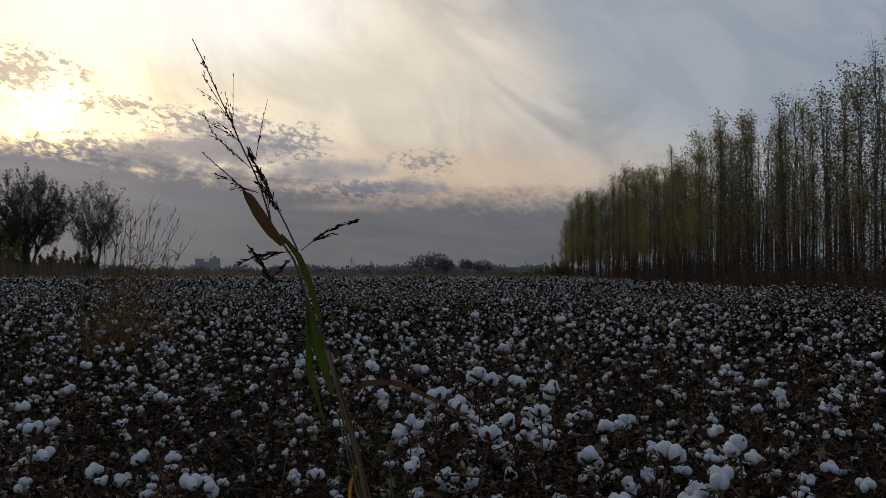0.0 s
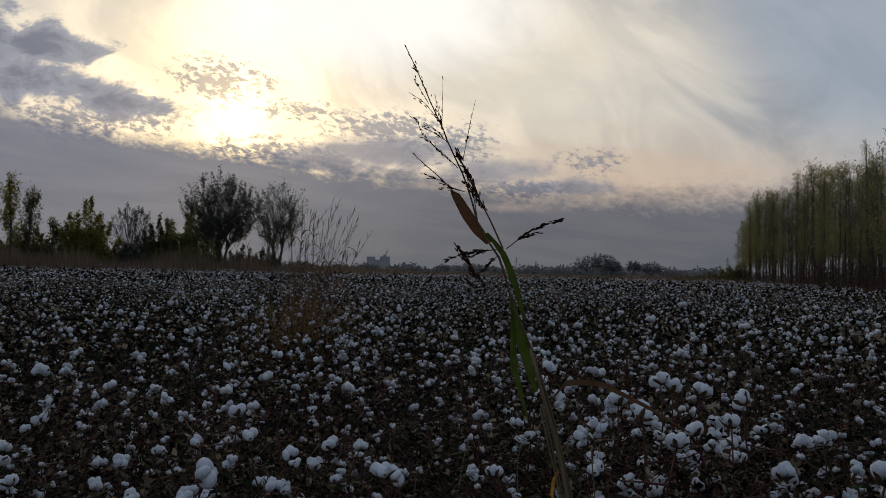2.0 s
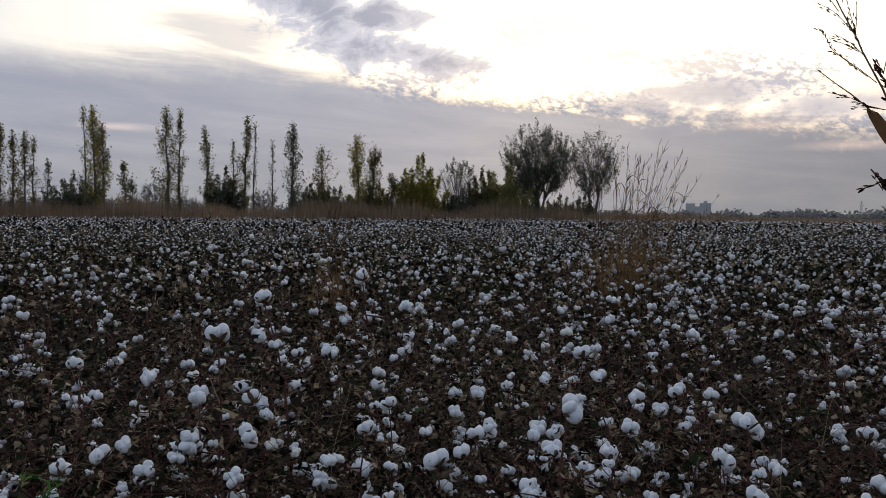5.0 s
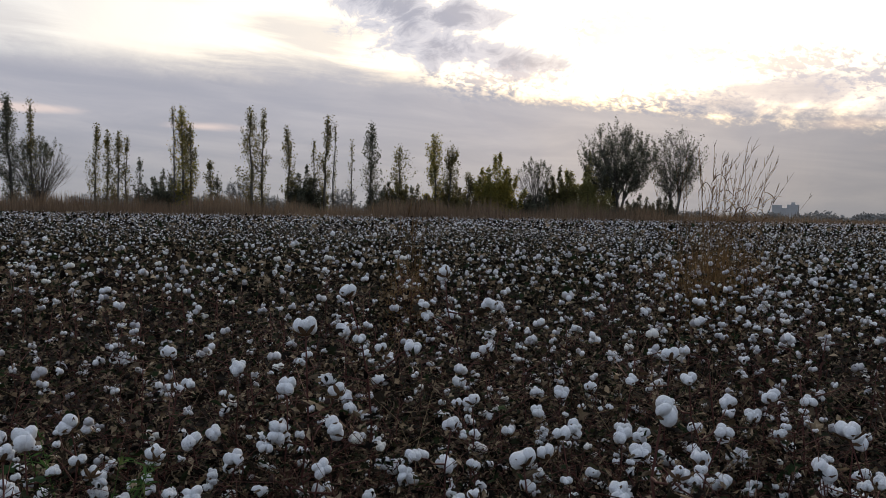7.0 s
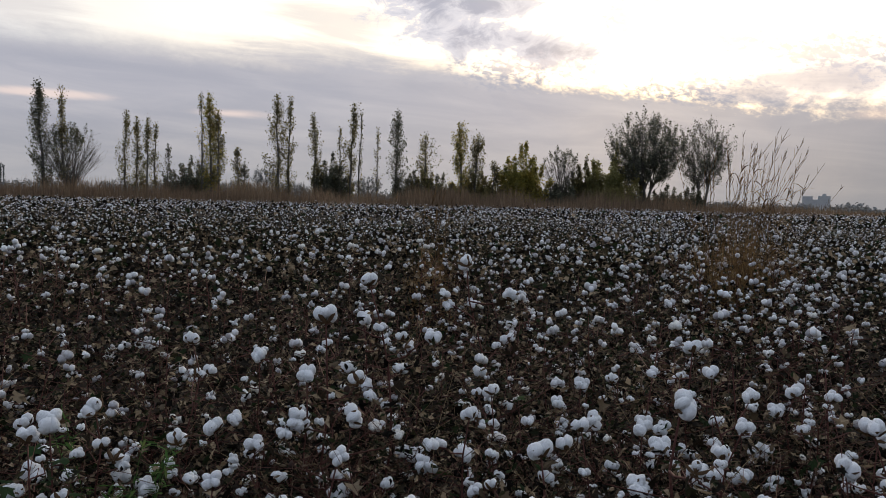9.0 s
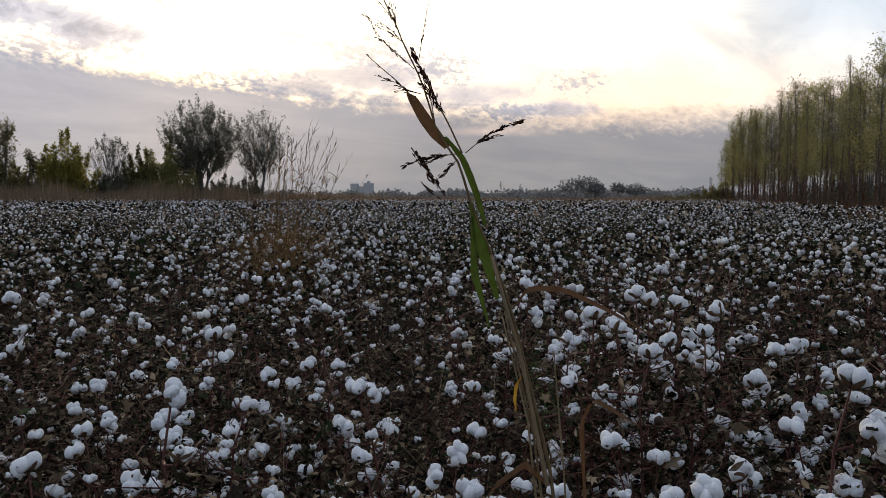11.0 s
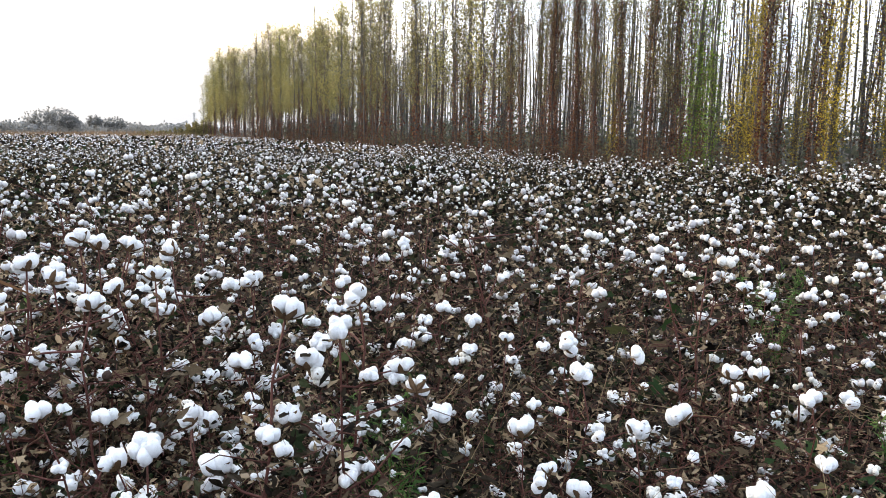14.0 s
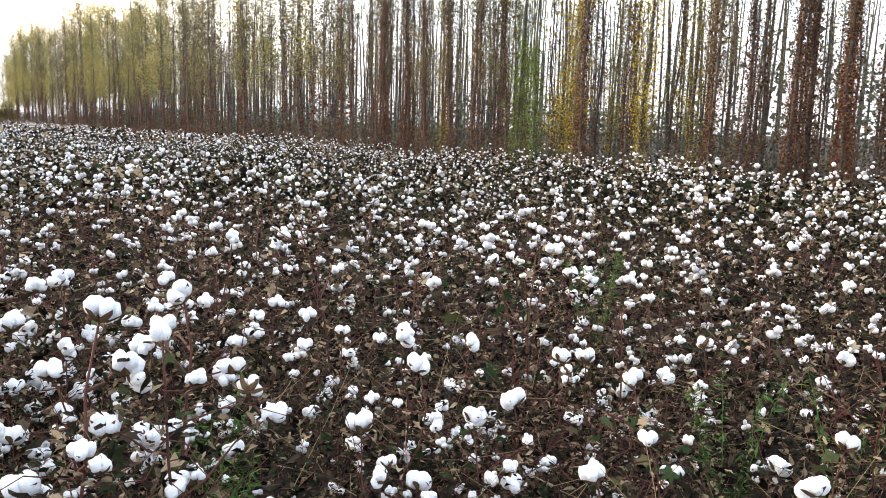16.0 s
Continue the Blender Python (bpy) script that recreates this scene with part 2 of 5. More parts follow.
SOIL = rough("field_soil", [(0.25, (0.008, 0.006, 0.005)), (0.5, (0.021, 0.016, 0.012)), (0.8, (0.05, 0.038, 0.029))], 1.3, bump=0.8, bump_scale=26)
GRASS = leafy("dry_grass", [(0.0, (0.055, 0.032, 0.018)), (0.5, (0.16, 0.095, 0.045)), (1.0, (0.30, 0.20, 0.095))], 0.3)
VERGE = leafy("verge_grass", [(0.0, (0.10, 0.068, 0.050)), (0.5, (0.19, 0.135, 0.092)), (0.85, (0.28, 0.205, 0.14)), (1.0, (0.13, 0.13, 0.08))], 0.4, patch=0.09)
BARK = rough("poplar_bark", [(0.25, (0.035, 0.031, 0.028)), (0.5, (0.095, 0.085, 0.076)), (0.8, (0.20, 0.185, 0.165))], 3, (1, 1, 0.3), bump=0.6, bump_scale=30, by_object=0.12)
VINE = leafy("dead_vine_leaf", [(0.0, (0.045, 0.019, 0.015)), (0.45, (0.125, 0.052, 0.034)), (0.8, (0.22, 0.098, 0.055)), (1.0, (0.30, 0.19, 0.10))])
OLIVE = leafy("olive_poplar_leaf", [(0.0, (0.055, 0.055, 0.022)), (0.45, (0.15, 0.132, 0.065)), (0.75, (0.31, 0.27, 0.12)), (1.0, (0.21, 0.13, 0.075))], 0.6, patch=0.25)
GOLD = leafy("yellow_poplar_leaf", [(0.0, (0.19, 0.16, 0.035)), (0.5, (0.40, 0.31, 0.05)), (1.0, (0.55, 0.42, 0.08))], 0.5)
GREEN = leafy("green_poplar_leaf", [(0.0, (0.07, 0.13, 0.03)), (0.5, (0.14, 0.23, 0.045)), (1.0, (0.26, 0.31, 0.07))], 0.5)
LIME = leafy("yellow_green_poplar_leaf", [(0.0, (0.14, 0.14, 0.065)), (0.5, (0.30, 0.285, 0.115)), (1.0, (0.47, 0.39, 0.15))], 0.55, patch=0.2)
# leaf colour lifted, to put the haze over the far verge into it
DARK = leafy("dark_tree_leaf", [(0.0, (0.075, 0.085, 0.065)), (0.6, (0.125, 0.132, 0.098)), (1.0, (0.20, 0.19, 0.13))], 0.5)
STALK = rough("grass_stalk", [(0.25, (0.06, 0.045, 0.02)), (0.5, (0.14, 0.09, 0.045)), (0.8, (0.22, 0.15, 0.075))], 25, (1, 1, 0.2), roughness=0.6)
BLADE = leafy("green_grass_blade", [(0.0, (0.035, 0.060, 0.012)), (1.0, (0.075, 0.11, 0.02))], 0.4)
BLADE_DRY = leafy("dry_grass_blade", [(0.0, (0.07, 0.034, 0.018)), (1.0, (0.14, 0.08, 0.042))], 0.35)
SEED = leafy("dark_seed_husk", [(0.0, (0.03, 0.013, 0.010)), (1.0, (0.085, 0.040, 0.026))], 0.15)
# no haze in the air: these greys paint it onto the distant leaves
FAR_TREE = leafy("haze_tinted_foliage", [(0.0, (0.19, 0.195, 0.20)), (1.0, (0.27, 0.275, 0.275))], 0.3)
HAZE_TINTED = leafy("haze_tinted_leaf", [(0.0, (0.18, 0.187, 0.19)), (1.0, (0.26, 0.262, 0.262))], 0.5)
BUSH = leafy("golden_olive_leaf", [(0.0, (0.11, 0.115, 0.045)), (0.4, (0.22, 0.205, 0.06)), (0.75, (0.43, 0.34, 0.08)), (1.0, (0.35, 0.23, 0.08))], 0.6, patch=0.3)
# olive leaf colour raised: yellow evening light and haze are put into it
COLUMN = leafy("slender_poplar_leaf", [(0.0, (0.075, 0.078, 0.045)), (0.5, (0.17, 0.155, 0.075)), (0.85, (0.31, 0.255, 0.10)), (1.0, (0.38, 0.30, 0.13))], 0.6, patch=0.3)
SHUT = rough("closed_boll_skin", [(0.2, (0.022, 0.013, 0.011)), (0.5, (0.05, 0.03, 0.025)), (0.8, (0.09, 0.06, 0.045))], 40, roughness=0.6)
STRAW = rough("straw", [(0.25, (0.10, 0.07, 0.04)), (0.5, (0.21, 0.15, 0.085)), (0.8, (0.32, 0.24, 0.14))], 25, (1, 1, 0.2), roughness=0.6)
SHRUB = leafy("withered_shrub_leaf", [(0.0, (0.035, 0.024, 0.018)), (0.5, (0.085, 0.056, 0.038)), (1.0, (0.16, 0.105, 0.06))], 0.25, patch=0.4)
STRAWY = leafy("tan_grass", [(0.0, (0.10, 0.06, 0.03)), (0.5, (0.25, 0.155, 0.07)), (1.0, (0.40, 0.27, 0.13))], 0.35)
YELLOW = leafy("yellow_dry_blade", [(0.0, (0.30, 0.16, 0.02)), (1.0, (0.45, 0.27, 0.04))], 0.4)
# pale grey puts the haze over the far building and pylons into the colour
CONCRETE = rough("haze_lightened_concrete", [(0.2, (0.38, 0.365, 0.35)), (0.8, (0.45, 0.435, 0.42))], 0.2, bump=0.1)


# ---------------------------------------------------------------- meshes
class Soup:
    """Gathers many small pieces into one mesh."""

    def __init__(self):
        self.v, self.f, self.n, self.m = [], [], 0, []

    def add(self, verts, faces, slot=0):
        """verts (k, 3); faces (j, 3)."""
        self.v.append(np.asarray(verts, float)), self.f.append(np.asarray(faces, int) + self.n)
        self.m.append(np.full(len(faces), slot)), setattr(self, "n", self.n + len(verts))

    def many(self, verts, faces, places, turns, sizes, slot=0):
        """Copies of one piece: places (n, 3), turns (n, 3, 3), sizes (n,) or (n, 3)."""
        k, n = len(verts), len(places)
        if not n:
            return
        sizes = np.asarray(sizes, float)
        sizes = sizes[:, None, None] if sizes.ndim == 1 else sizes[:, None, :]
        out = np.einsum("nij,nkj->nki", turns, verts[None] * sizes) + np.asarray(places)[:, None]
        fs = np.asarray(faces)[None] + (np.arange(n) * k)[:, None, None]
        self.add(out.reshape(-1, 3), fs.reshape(-1, 3), slot)

    def mesh(self, name, materials, smooth=False):
        me = bpy.data.meshes.new(name)
        v, f = np.concatenate(self.v), np.concatenate(self.f)
        me.vertices.add(len(v)), me.loops.add(3 * len(f)), me.polygons.add(len(f))
        me.vertices.foreach_set("co", v.ravel()), me.loops.foreach_set("vertex_index", f.ravel())
        me.polygons.foreach_set("loop_start", np.arange(len(f)) * 3), me.polygons.foreach_set("loop_total", np.full(len(f), 3))
        me.polygons.foreach_set("material_index", np.concatenate(self.m))
        me.polygons.foreach_set("use_smooth", np.full(len(f), smooth))
        for m in materials:
            me.materials.append(m)
        me.update(calc_edges=True)
        return me


rng = np.random.default_rng(7)


def spins(n, tilt=0.5, gen=None):
    """Random turns: any heading, and a lean up to tilt radians."""
    g = gen or rng
    a, b, c = g.uniform(0, 2 * np.pi, n), g.uniform(0, 2 * np.pi, n), g.normal(0, tilt, n)
    ca, sa = np.cos(a), np.sin(a)
    z = np.zeros(n)
    rz = np.stack([np.stack([ca, -sa, z], -1), np.stack([sa, ca, z], -1), np.stack([z, z, z + 1], -1)], 1)
    ax = np.stack([np.cos(b), np.sin(b), z], -1)
    k = np.zeros((n, 3, 3))
    k[:, 0, 2], k[:, 1, 2], k[:, 2, 0], k[:, 2, 1] = ax[:, 1], -ax[:, 0], -ax[:, 1], ax[:, 0]
    lean = np.eye(3) + np.sin(c)[:, None, None] * k + (1 - np.cos(c))[:, None, None] * (k @ k)
    return lean @ rz


def ball(level):
    bm = bmesh.new()
    bmesh.ops.create_icosphere(bm, subdivisions=level, radius=1.0)
    v = np.array([q.co for q in bm.verts])
    f = np.array([[q.index for q in p.verts] for p in bm.faces])
    bm.free()
    return v, f


OCTA = (np.array([(1, 0, 0), (0, 1, 0), (-1, 0, 0), (0, -1, 0), (0, 0, 0.8), (0, 0, -0.8)], float),
        np.array([(0, 1, 4), (1, 2, 4), (2, 3, 4), (3, 0, 4), (1, 0, 5), (2, 1, 5), (3, 2, 5), (0, 3, 5)]))


def tube(path, radii, sides=6):
    """A tapered tube along a path: verts and triangles."""
    path = np.asarray(path, float)
    radii = np.broadcast_to(np.asarray(radii, float), (len(path),))
    t = np.gradient(path, axis=0)
    t /= np.linalg.norm(t, axis=1)[:, None] + 1e-9
    ref = np.where(np.abs(t[:, 2:3]) > 0.9, np.array([[1.0, 0, 0]]), np.array([[0, 0, 1.0]]))
    a = np.cross(t, ref)
    a /= np.linalg.norm(a, axis=1)[:, None] + 1e-9
    b = np.cross(t, a)
    ang = np.arange(sides) * 2 * np.pi / sides
    v = path[:, None] + radii[:, None, None] * (np.cos(ang)[None, :, None] * a[:, None] + np.sin(ang)[None, :, None] * b[:, None])
    f = []
    for i in range(len(path) - 1):
        for j in range(sides):
            p, q = i * sides + j, i * sides + (j + 1) % sides
            f += [(p, q, q + sides), (p, q + sides, p + sides)]
    v = np.concatenate([v.reshape(-1, 3), path[-1:]])
    last = (len(path) - 1) * sides
    f += [(last + j, last + (j + 1) % sides, len(v) - 1) for j in range(sides)]
    return v, np.array(f)


def strip(path, widths, side, fold=0.25):
    """A long leaf with a keel: path, widths, and the way its width runs."""
    path, side = np.asarray(path, float), np.asarray(side, float)
    side = np.broadcast_to(side, path.shape)
    t = np.gradient(path, axis=0)
    up = np.cross(t, side)
    up /= np.linalg.norm(up, axis=1)[:, None] + 1e-9
    w = np.asarray(widths, float)[:, None]
    v = np.concatenate([path - side * w / 2 + up * w * fold, path, path + side * w / 2 + up * w * fold])
    n, f = len(path), []
    for i in range(n - 1):
        for k in (0, n):
            f += [(k + i, k + i + 1, k + n + i + 1), (k + i, k + n + i + 1, k + n + i)]
    return v, np.array(f)


def part(name, data, parent, label="", at=None):
    ob = new(name, data)
    ob.parent = parent
    if at is not None:
        ob.matrix_basis = at
    return tagged(ob, label) if label else ob


def thing(name, data, label, category, group="", kind="", at=None):
    ob = new(name, data)
    if at is not None:
        ob.matrix_basis = at
    return tagged(ob, label, category, group, kind)


# ---------------------------------------------------------------- the ground
def build_ground():
    rings, sectors = [0.0, 1.0, 3.0, 8.0, 20.0, 60.0, 200.0, 800.0, 4000.0], 48
    s = Soup()
    v = [(0, 0, 0)] + [(r * math.cos(a), r * math.sin(a), 0) for r in rings[1:] for a in np.linspace(0, 2 * np.pi, sectors, False)]
    f = [(0, 1 + j, 1 + (j + 1) % sectors) for j in range(sectors)]
    for i in range(len(rings) - 2):
        for j in range(sectors):
            a, b = 1 + i * sectors + j, 1 + i * sectors + (j + 1) % sectors
            f += [(a, a + sectors, b + sectors), (a, b + sectors, b)]
    s.add(np.array(v), np.array(f))
    thing("ground", s.mesh("ground", [SOIL]), "dark brown bare farm soil under the cotton plants", "ground", kind="structure")


build_ground()


# ---------------------------------------------------------------- cotton: templates
def boll_shape(seed, level, lobes):
    """An open boll, 1 across: puffed locks of fibre round a crease."""
    g = np.random.default_rng(seed)
    v0, f0 = ball(level)
    vs, fs, n = [], [], 0
    start = g.uniform(0, 6.28)
    for i in range(lobes + 1):
        a = start + i * 2 * np.pi / lobes + g.normal(0, 0.15)
        crown = i == lobes
        if crown and seed % 3 == 0:
            continue
        size = np.array([0.25, 0.205, 0.265]) * g.uniform(0.9, 1.16, 3) * (0.6 if crown else 1.0)
        v = v0 * size
        if level > 1:
            for q, c in enumerate(v0):
                v[q] *= 1 + 0.20 * noise.noise(Vector(c * 2.1) + Vector((seed * 3.1, i * 7.7, 0))) + 0.09 * noise.noise(Vector(c * 5.0) + Vector((i * 3.3, seed, 0)))
        tilt = 0.0 if crown else g.uniform(0.0, 0.5)
        ry = np.array([[math.cos(tilt), 0, math.sin(tilt)], [0, 1, 0], [-math.sin(tilt), 0, math.cos(tilt)]])
        rz = np.array([[math.cos(a), -math.sin(a), 0], [math.sin(a), math.cos(a), 0], [0, 0, 1]])
        v = v @ ry.T + np.array([0.03 if crown else 0.215 * g.uniform(0.85, 1.2), 0, 0.10 if crown else g.normal(0, 0.06)])
        vs.append(v @ rz.T), fs.append(f0 + n)
        n += len(v0)
    v = np.concatenate(vs)
    return v / np.max(np.ptp(v[:, :2], axis=0)) + (0, 0, 0.12), np.concatenate(fs)


def burr_shape(seed, points=5):
    """The dry husk under a boll: pointed, curling bracts."""
    g = np.random.default_rng(seed)
    vs, fs = [], []
    for i in range(points):
        a = i * 2 * np.pi / points + g.normal(0, 0.15)
        c, s = math.cos(a), math.sin(a)
        prof = [(0.02, -0.20, 0.05), (0.24, -0.17, 0.13), (0.46, 0.0, 0.10), (0.60, 0.16 + g.uniform(-0.1, 0.1), 0.0)]
        k = len(vs)
        for r, z, w in prof:
            vs += [(r * c - w * s, r * s + w * c, z + w * 0.5), (r * c + w * s, r * s - w * c, z + w * 0.5), (r * c, r * s, z - 0.03)]
        for j in range(3):
            q = k + 3 * j
            fs += [(q, q + 2, q + 5), (q, q + 5, q + 3), (q + 2, q + 1, q + 4), (q + 2, q + 4, q + 5)]
    return np.array(vs), np.array(fs)


def leaf_shape(seed, dry):
    """A lobed cotton leaf, 1 long, limp or curled up."""
    g = np.random.default_rng(seed)
    out = []
    for i, (a, r) in enumerate([(-2.6, 0.35), (-2.0, 0.62), (-1.35, 0.42), (-0.85, 0.85), (-0.4, 0.5), (0.0, 1.0), (0.4, 0.5), (0.85, 0.85), (1.35, 0.42), (2.0, 0.62), (2.6, 0.35)]):
        r *= g.uniform(0.85, 1.12) * 0.6
        out.append((r * math.cos(a) + 0.25, r * math.sin(a), 0))
    v = np.array([(0.2, 0, 0.03)] + out)
    curl = g.uniform(1.6, 3.2) if dry else g.uniform(0.3, 0.9)
    y = v[:, 1].copy()
    v[:, 1], v[:, 2] = np.sin(y * curl) / curl, v[:, 2] + (1 - np.cos(y * curl)) / curl * (1 if dry else -1)
    v[:, 2] += -0.25 * v[:, 0] ** 2 + g.normal(0, 0.05 if dry else 0.02, len(v))
    return v, np.array([(0, i, i + 1) for i in range(1, 11)])


BOLLS = [boll_shape(11 + i, 2, (4, 5, 4, 3, 4, 4, 5)[i]) for i in range(7)]
BOLLS_MID = [boll_shape((33, 36, 39, 42)[i], 1, 3) for i in range(4)]
BURRS = [burr_shape(51 + i) for i in range(3)]
LEAVES = [leaf_shape(61 + i, i % 3 != 0) for i in range(9)]
SMALL_LEAF = (np.array([(0, 0, 0), (0.5, 0.38, 0.12), (1.0, 0, -0.1), (0.5, -0.38, 0.12)]), np.array([(0, 1, 2), (0, 2, 3)]))
FAR_BALL = ball(1)


def crumple(seed):
    """A scrap of withered leaf."""
    g = np.random.default_rng(seed)
    v = np.array([(-0.6, 0, 0.05), (-0.2, -0.26, 0.16), (-0.15, 0.24, 0.2), (-0.1, 0, -0.04), (0.3, -0.2, 0.2), (0.32, 0.22, 0.12), (0.35, 0, -0.05), (0.7, 0.04, 0.12)])
    v = v + g.normal(0, 0.09, (8, 3))          # a curled blade, folded along its midrib
    v[:, 2] += g.uniform(-0.5, 0.5) * v[:, 0] ** 2
    return v, np.array([(0, 1, 3), (0, 3, 2), (1, 4, 6), (1, 6, 3), (3, 6, 5), (3, 5, 2), (4, 7, 6), (6, 7, 5)])


CRUMPLES = [crumple(91 + i) for i in range(4)]


def one_mesh(name, shape, materials, smooth=False):
    s = Soup()
    s.add(*shape)
    return s.mesh(name, materials, smooth)


BOLL_MESHES = [one_mesh("boll", b, [COTTON], True) for b in BOLLS]
OLD_MESHES = [one_mesh("weathered_boll", b, [COTTON_OLD], True) for b in BOLLS[:3]]
BURR_MESHES = [one_mesh("burr", b, [BURR]) for b in BURRS]
LOW_BOLL_MESHES = [one_mesh("low_boll", boll_shape(41 + i, 1, 3), [COTTON], True) for i in range(3)]
GREEN_LEAF_MESHES = [one_mesh("green_leaf", b, [LEAF_GREEN]) for b in [leaf_shape(161 + i, False) for i in range(4)]]
LEAF_MESHES = [one_mesh("leaf", b, [LEAF_ONE]) for b in LEAVES]


def shut_boll():
    v, f = ball(2)
    v = v * (0.40, 0.40, 0.46) + (0, 0, 0.1)
    v[:, 2] += 0.25 * np.maximum(0, 0.3 - np.hypot(v[:, 0], v[:, 1])) * (v[:, 2] > 0.1)
    return v, f


SHUT_MESH = one_mesh("closed_boll", shut_boll(), [SHUT], True)


def plant_design(seed):
    """One cotton plant about 0.9 m high: stem and branches, places of bolls and of leaves."""
    g = np.random.default_rng(seed)
    top = g.uniform(0.80, 0.92)
    zs = np.linspace(0, top, 8)
    main = np.stack([np.cumsum(g.normal(0, 0.020, 8)), np.cumsum(g.normal(0, 0.020, 8)), zs], 1)
    main[:, :2] -= main[0, :2]
    tubes = [(main, np.linspace(0.0052, 0.0021, 8))]
    bolls, leaves = [], []
    bolls.append((main[-1], 1.0, 0.5))
    bits = []
    count = g.integers(6, 9)
    for i in range(count):
        z = top * (0.22 + 0.70 * (i + g.uniform(0, 0.8)) / count)
        a = i * 2.4 + g.uniform(-0.6, 0.6)
        base = np.array([np.interp(z, zs, main[:, 0]), np.interp(z, zs, main[:, 1]), z])
        reach = g.uniform(0.08, 0.28) * (1.15 - 0.5 * z / top)
        out = np.array([math.cos(a), math.sin(a), 0])
        k = np.linspace(0, 1, 4)[:, None]
        way = base + out * reach * k + np.array([0, 0, 1]) * reach * g.uniform(0.15, 0.8) * k ** 1.4
        way[1:-1] += g.normal(0, 0.008, (2, 3))
        tubes.append((way, np.linspace(0.0032, 0.0016, 4)))
        if g.random() < 0.94:
            bolls.append((way[-1], g.uniform(0.5, 1.02), 0.7))
            if g.random() < 0.28:
                bolls.append((way[-1] + (g.normal(0, 0.035), g.normal(0, 0.035), g.uniform(-0.055, -0.02)), g.uniform(0.55, 0.9), 0.7))
        if g.random() < 0.42:
            bolls.append((way[1] + out * 0.01 + np.array([g.normal(0, 0.02), g.normal(0, 0.02), 0.025]), g.uniform(0.4, 0.7), 0.9))
        leaves.append((way[g.integers(1, 4)] + g.normal(0, 0.03, 3) - (0, 0, 0.03), g.uniform(0.035, 0.07)))
        for _ in range(22):
            bits.append((way[g.integers(0, 4)] + g.normal(0, 0.045, 3) - (0, 0, 0.02), g.uniform(0.008, 0.026)))
    for _ in range(3):
        z, a, r = g.uniform(0.25, 0.8) * top, g.uniform(0, 6.28), g.uniform(0.03, 0.16)
        leaves.append((np.array([r * math.cos(a), r * math.sin(a), z]), g.uniform(0.05, 0.10)))
    for _ in range(180):
        z, a, r = g.uniform(0.03, 0.82) * top, g.uniform(0, 6.28), 0.22 * math.sqrt(g.uniform(0, 1))
        bits.append((np.array([r * math.cos(a), r * math.sin(a), z]), g.uniform(0.009, 0.028)))
    for _ in range(30):
        z, a, l = g.uniform(0.1, 0.8) * top, g.uniform(0, 6.28), g.uniform(0.08, 0.24)
        p = np.array([np.interp(z, zs, main[:, 0]), np.interp(z, zs, main[:, 1]), z])
        tubes.append((np.array([p, p + (l * 0.6 * math.cos(a), l * 0.6 * math.sin(a), g.normal(0.03, 0.03)), p + (l * math.cos(a + 0.3), l * math.sin(a + 0.3), g.normal(0.04, 0.06))]), np.array([0.0017, 0.0013, 0.0009])))
    return dict(top=top, tubes=tubes, bolls=bolls, leaves=leaves, bits=bits, spin_i=spins(len(bits), 1.2, g),
                spin_b=spins(len(bolls), 0.5, g), spin_l=spins(len(leaves), 0.8, g), kind=g.random(len(bolls)), g=g)


DESIGNS = [plant_design(100 + i) for i in range(12)]
BOLL_SIZE = 0.064


def rot4(r, p, s):
    m = np.eye(4)
    m[:3, :3], m[:3, 3] = r * s, p
    return Matrix(m.tolist())


def plant_thing(design, i):
    """The plant as a thing: stem, each boll with its burr, each leaf."""
    s = Soup()
    for path, radii in design["tubes"]:
        s.add(*tube(path, radii, 5 if len(path) > 3 else 3))
    root = thing("cotton_plant", s.mesh("cotton_plant", [STEM], True), "dry reddish cotton plant with open white bolls", "cotton plant", "cotton plants in the field")
    for j, (p, size, _) in enumerate(design["bolls"]):
        pick = design["kind"][j]
        at = rot4(design["spin_b"][j], p, size * BOLL_SIZE)
        if pick < 0.05 and j:
            at = rot4(design["spin_b"][j], p, 0.62 * size * BOLL_SIZE)
            part("closed_boll", SHUT_MESH, root, "brown unopened cotton boll", at)
            continue
        if p[2] < 0.56 and j:
            part("boll", LOW_BOLL_MESHES[j % 3], root, "", at)
            continue
        mesh = OLD_MESHES[j % 3] if pick > 0.90 and j else BOLL_MESHES[(i + j) % 7]
        b = part("boll", mesh, root, "", at)
        part("burr", BURR_MESHES[j % 3], b, "dry brown husk")
    for j, (p, size) in enumerate(design["leaves"]):
        part("leaf", LEAF_MESHES[(i + j) % 9], root, "", rot4(design["spin_l"][j], p, size))
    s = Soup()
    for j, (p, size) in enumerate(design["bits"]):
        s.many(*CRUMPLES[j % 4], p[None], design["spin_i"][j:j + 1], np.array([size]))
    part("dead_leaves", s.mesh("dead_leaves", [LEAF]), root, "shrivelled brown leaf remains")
    return root


FIELD_EAST, FIELD_NORTH, FIELD_WEST = 12.7, 72.0, 64.0     # metres: the tree side, the far end, and along the north-west diagonal


def in_field(x, y):
    return (x < FIELD_EAST) & (y < FIELD_NORTH) & (y > -14) & ((y - x) * 0.7071 < FIELD_WEST)


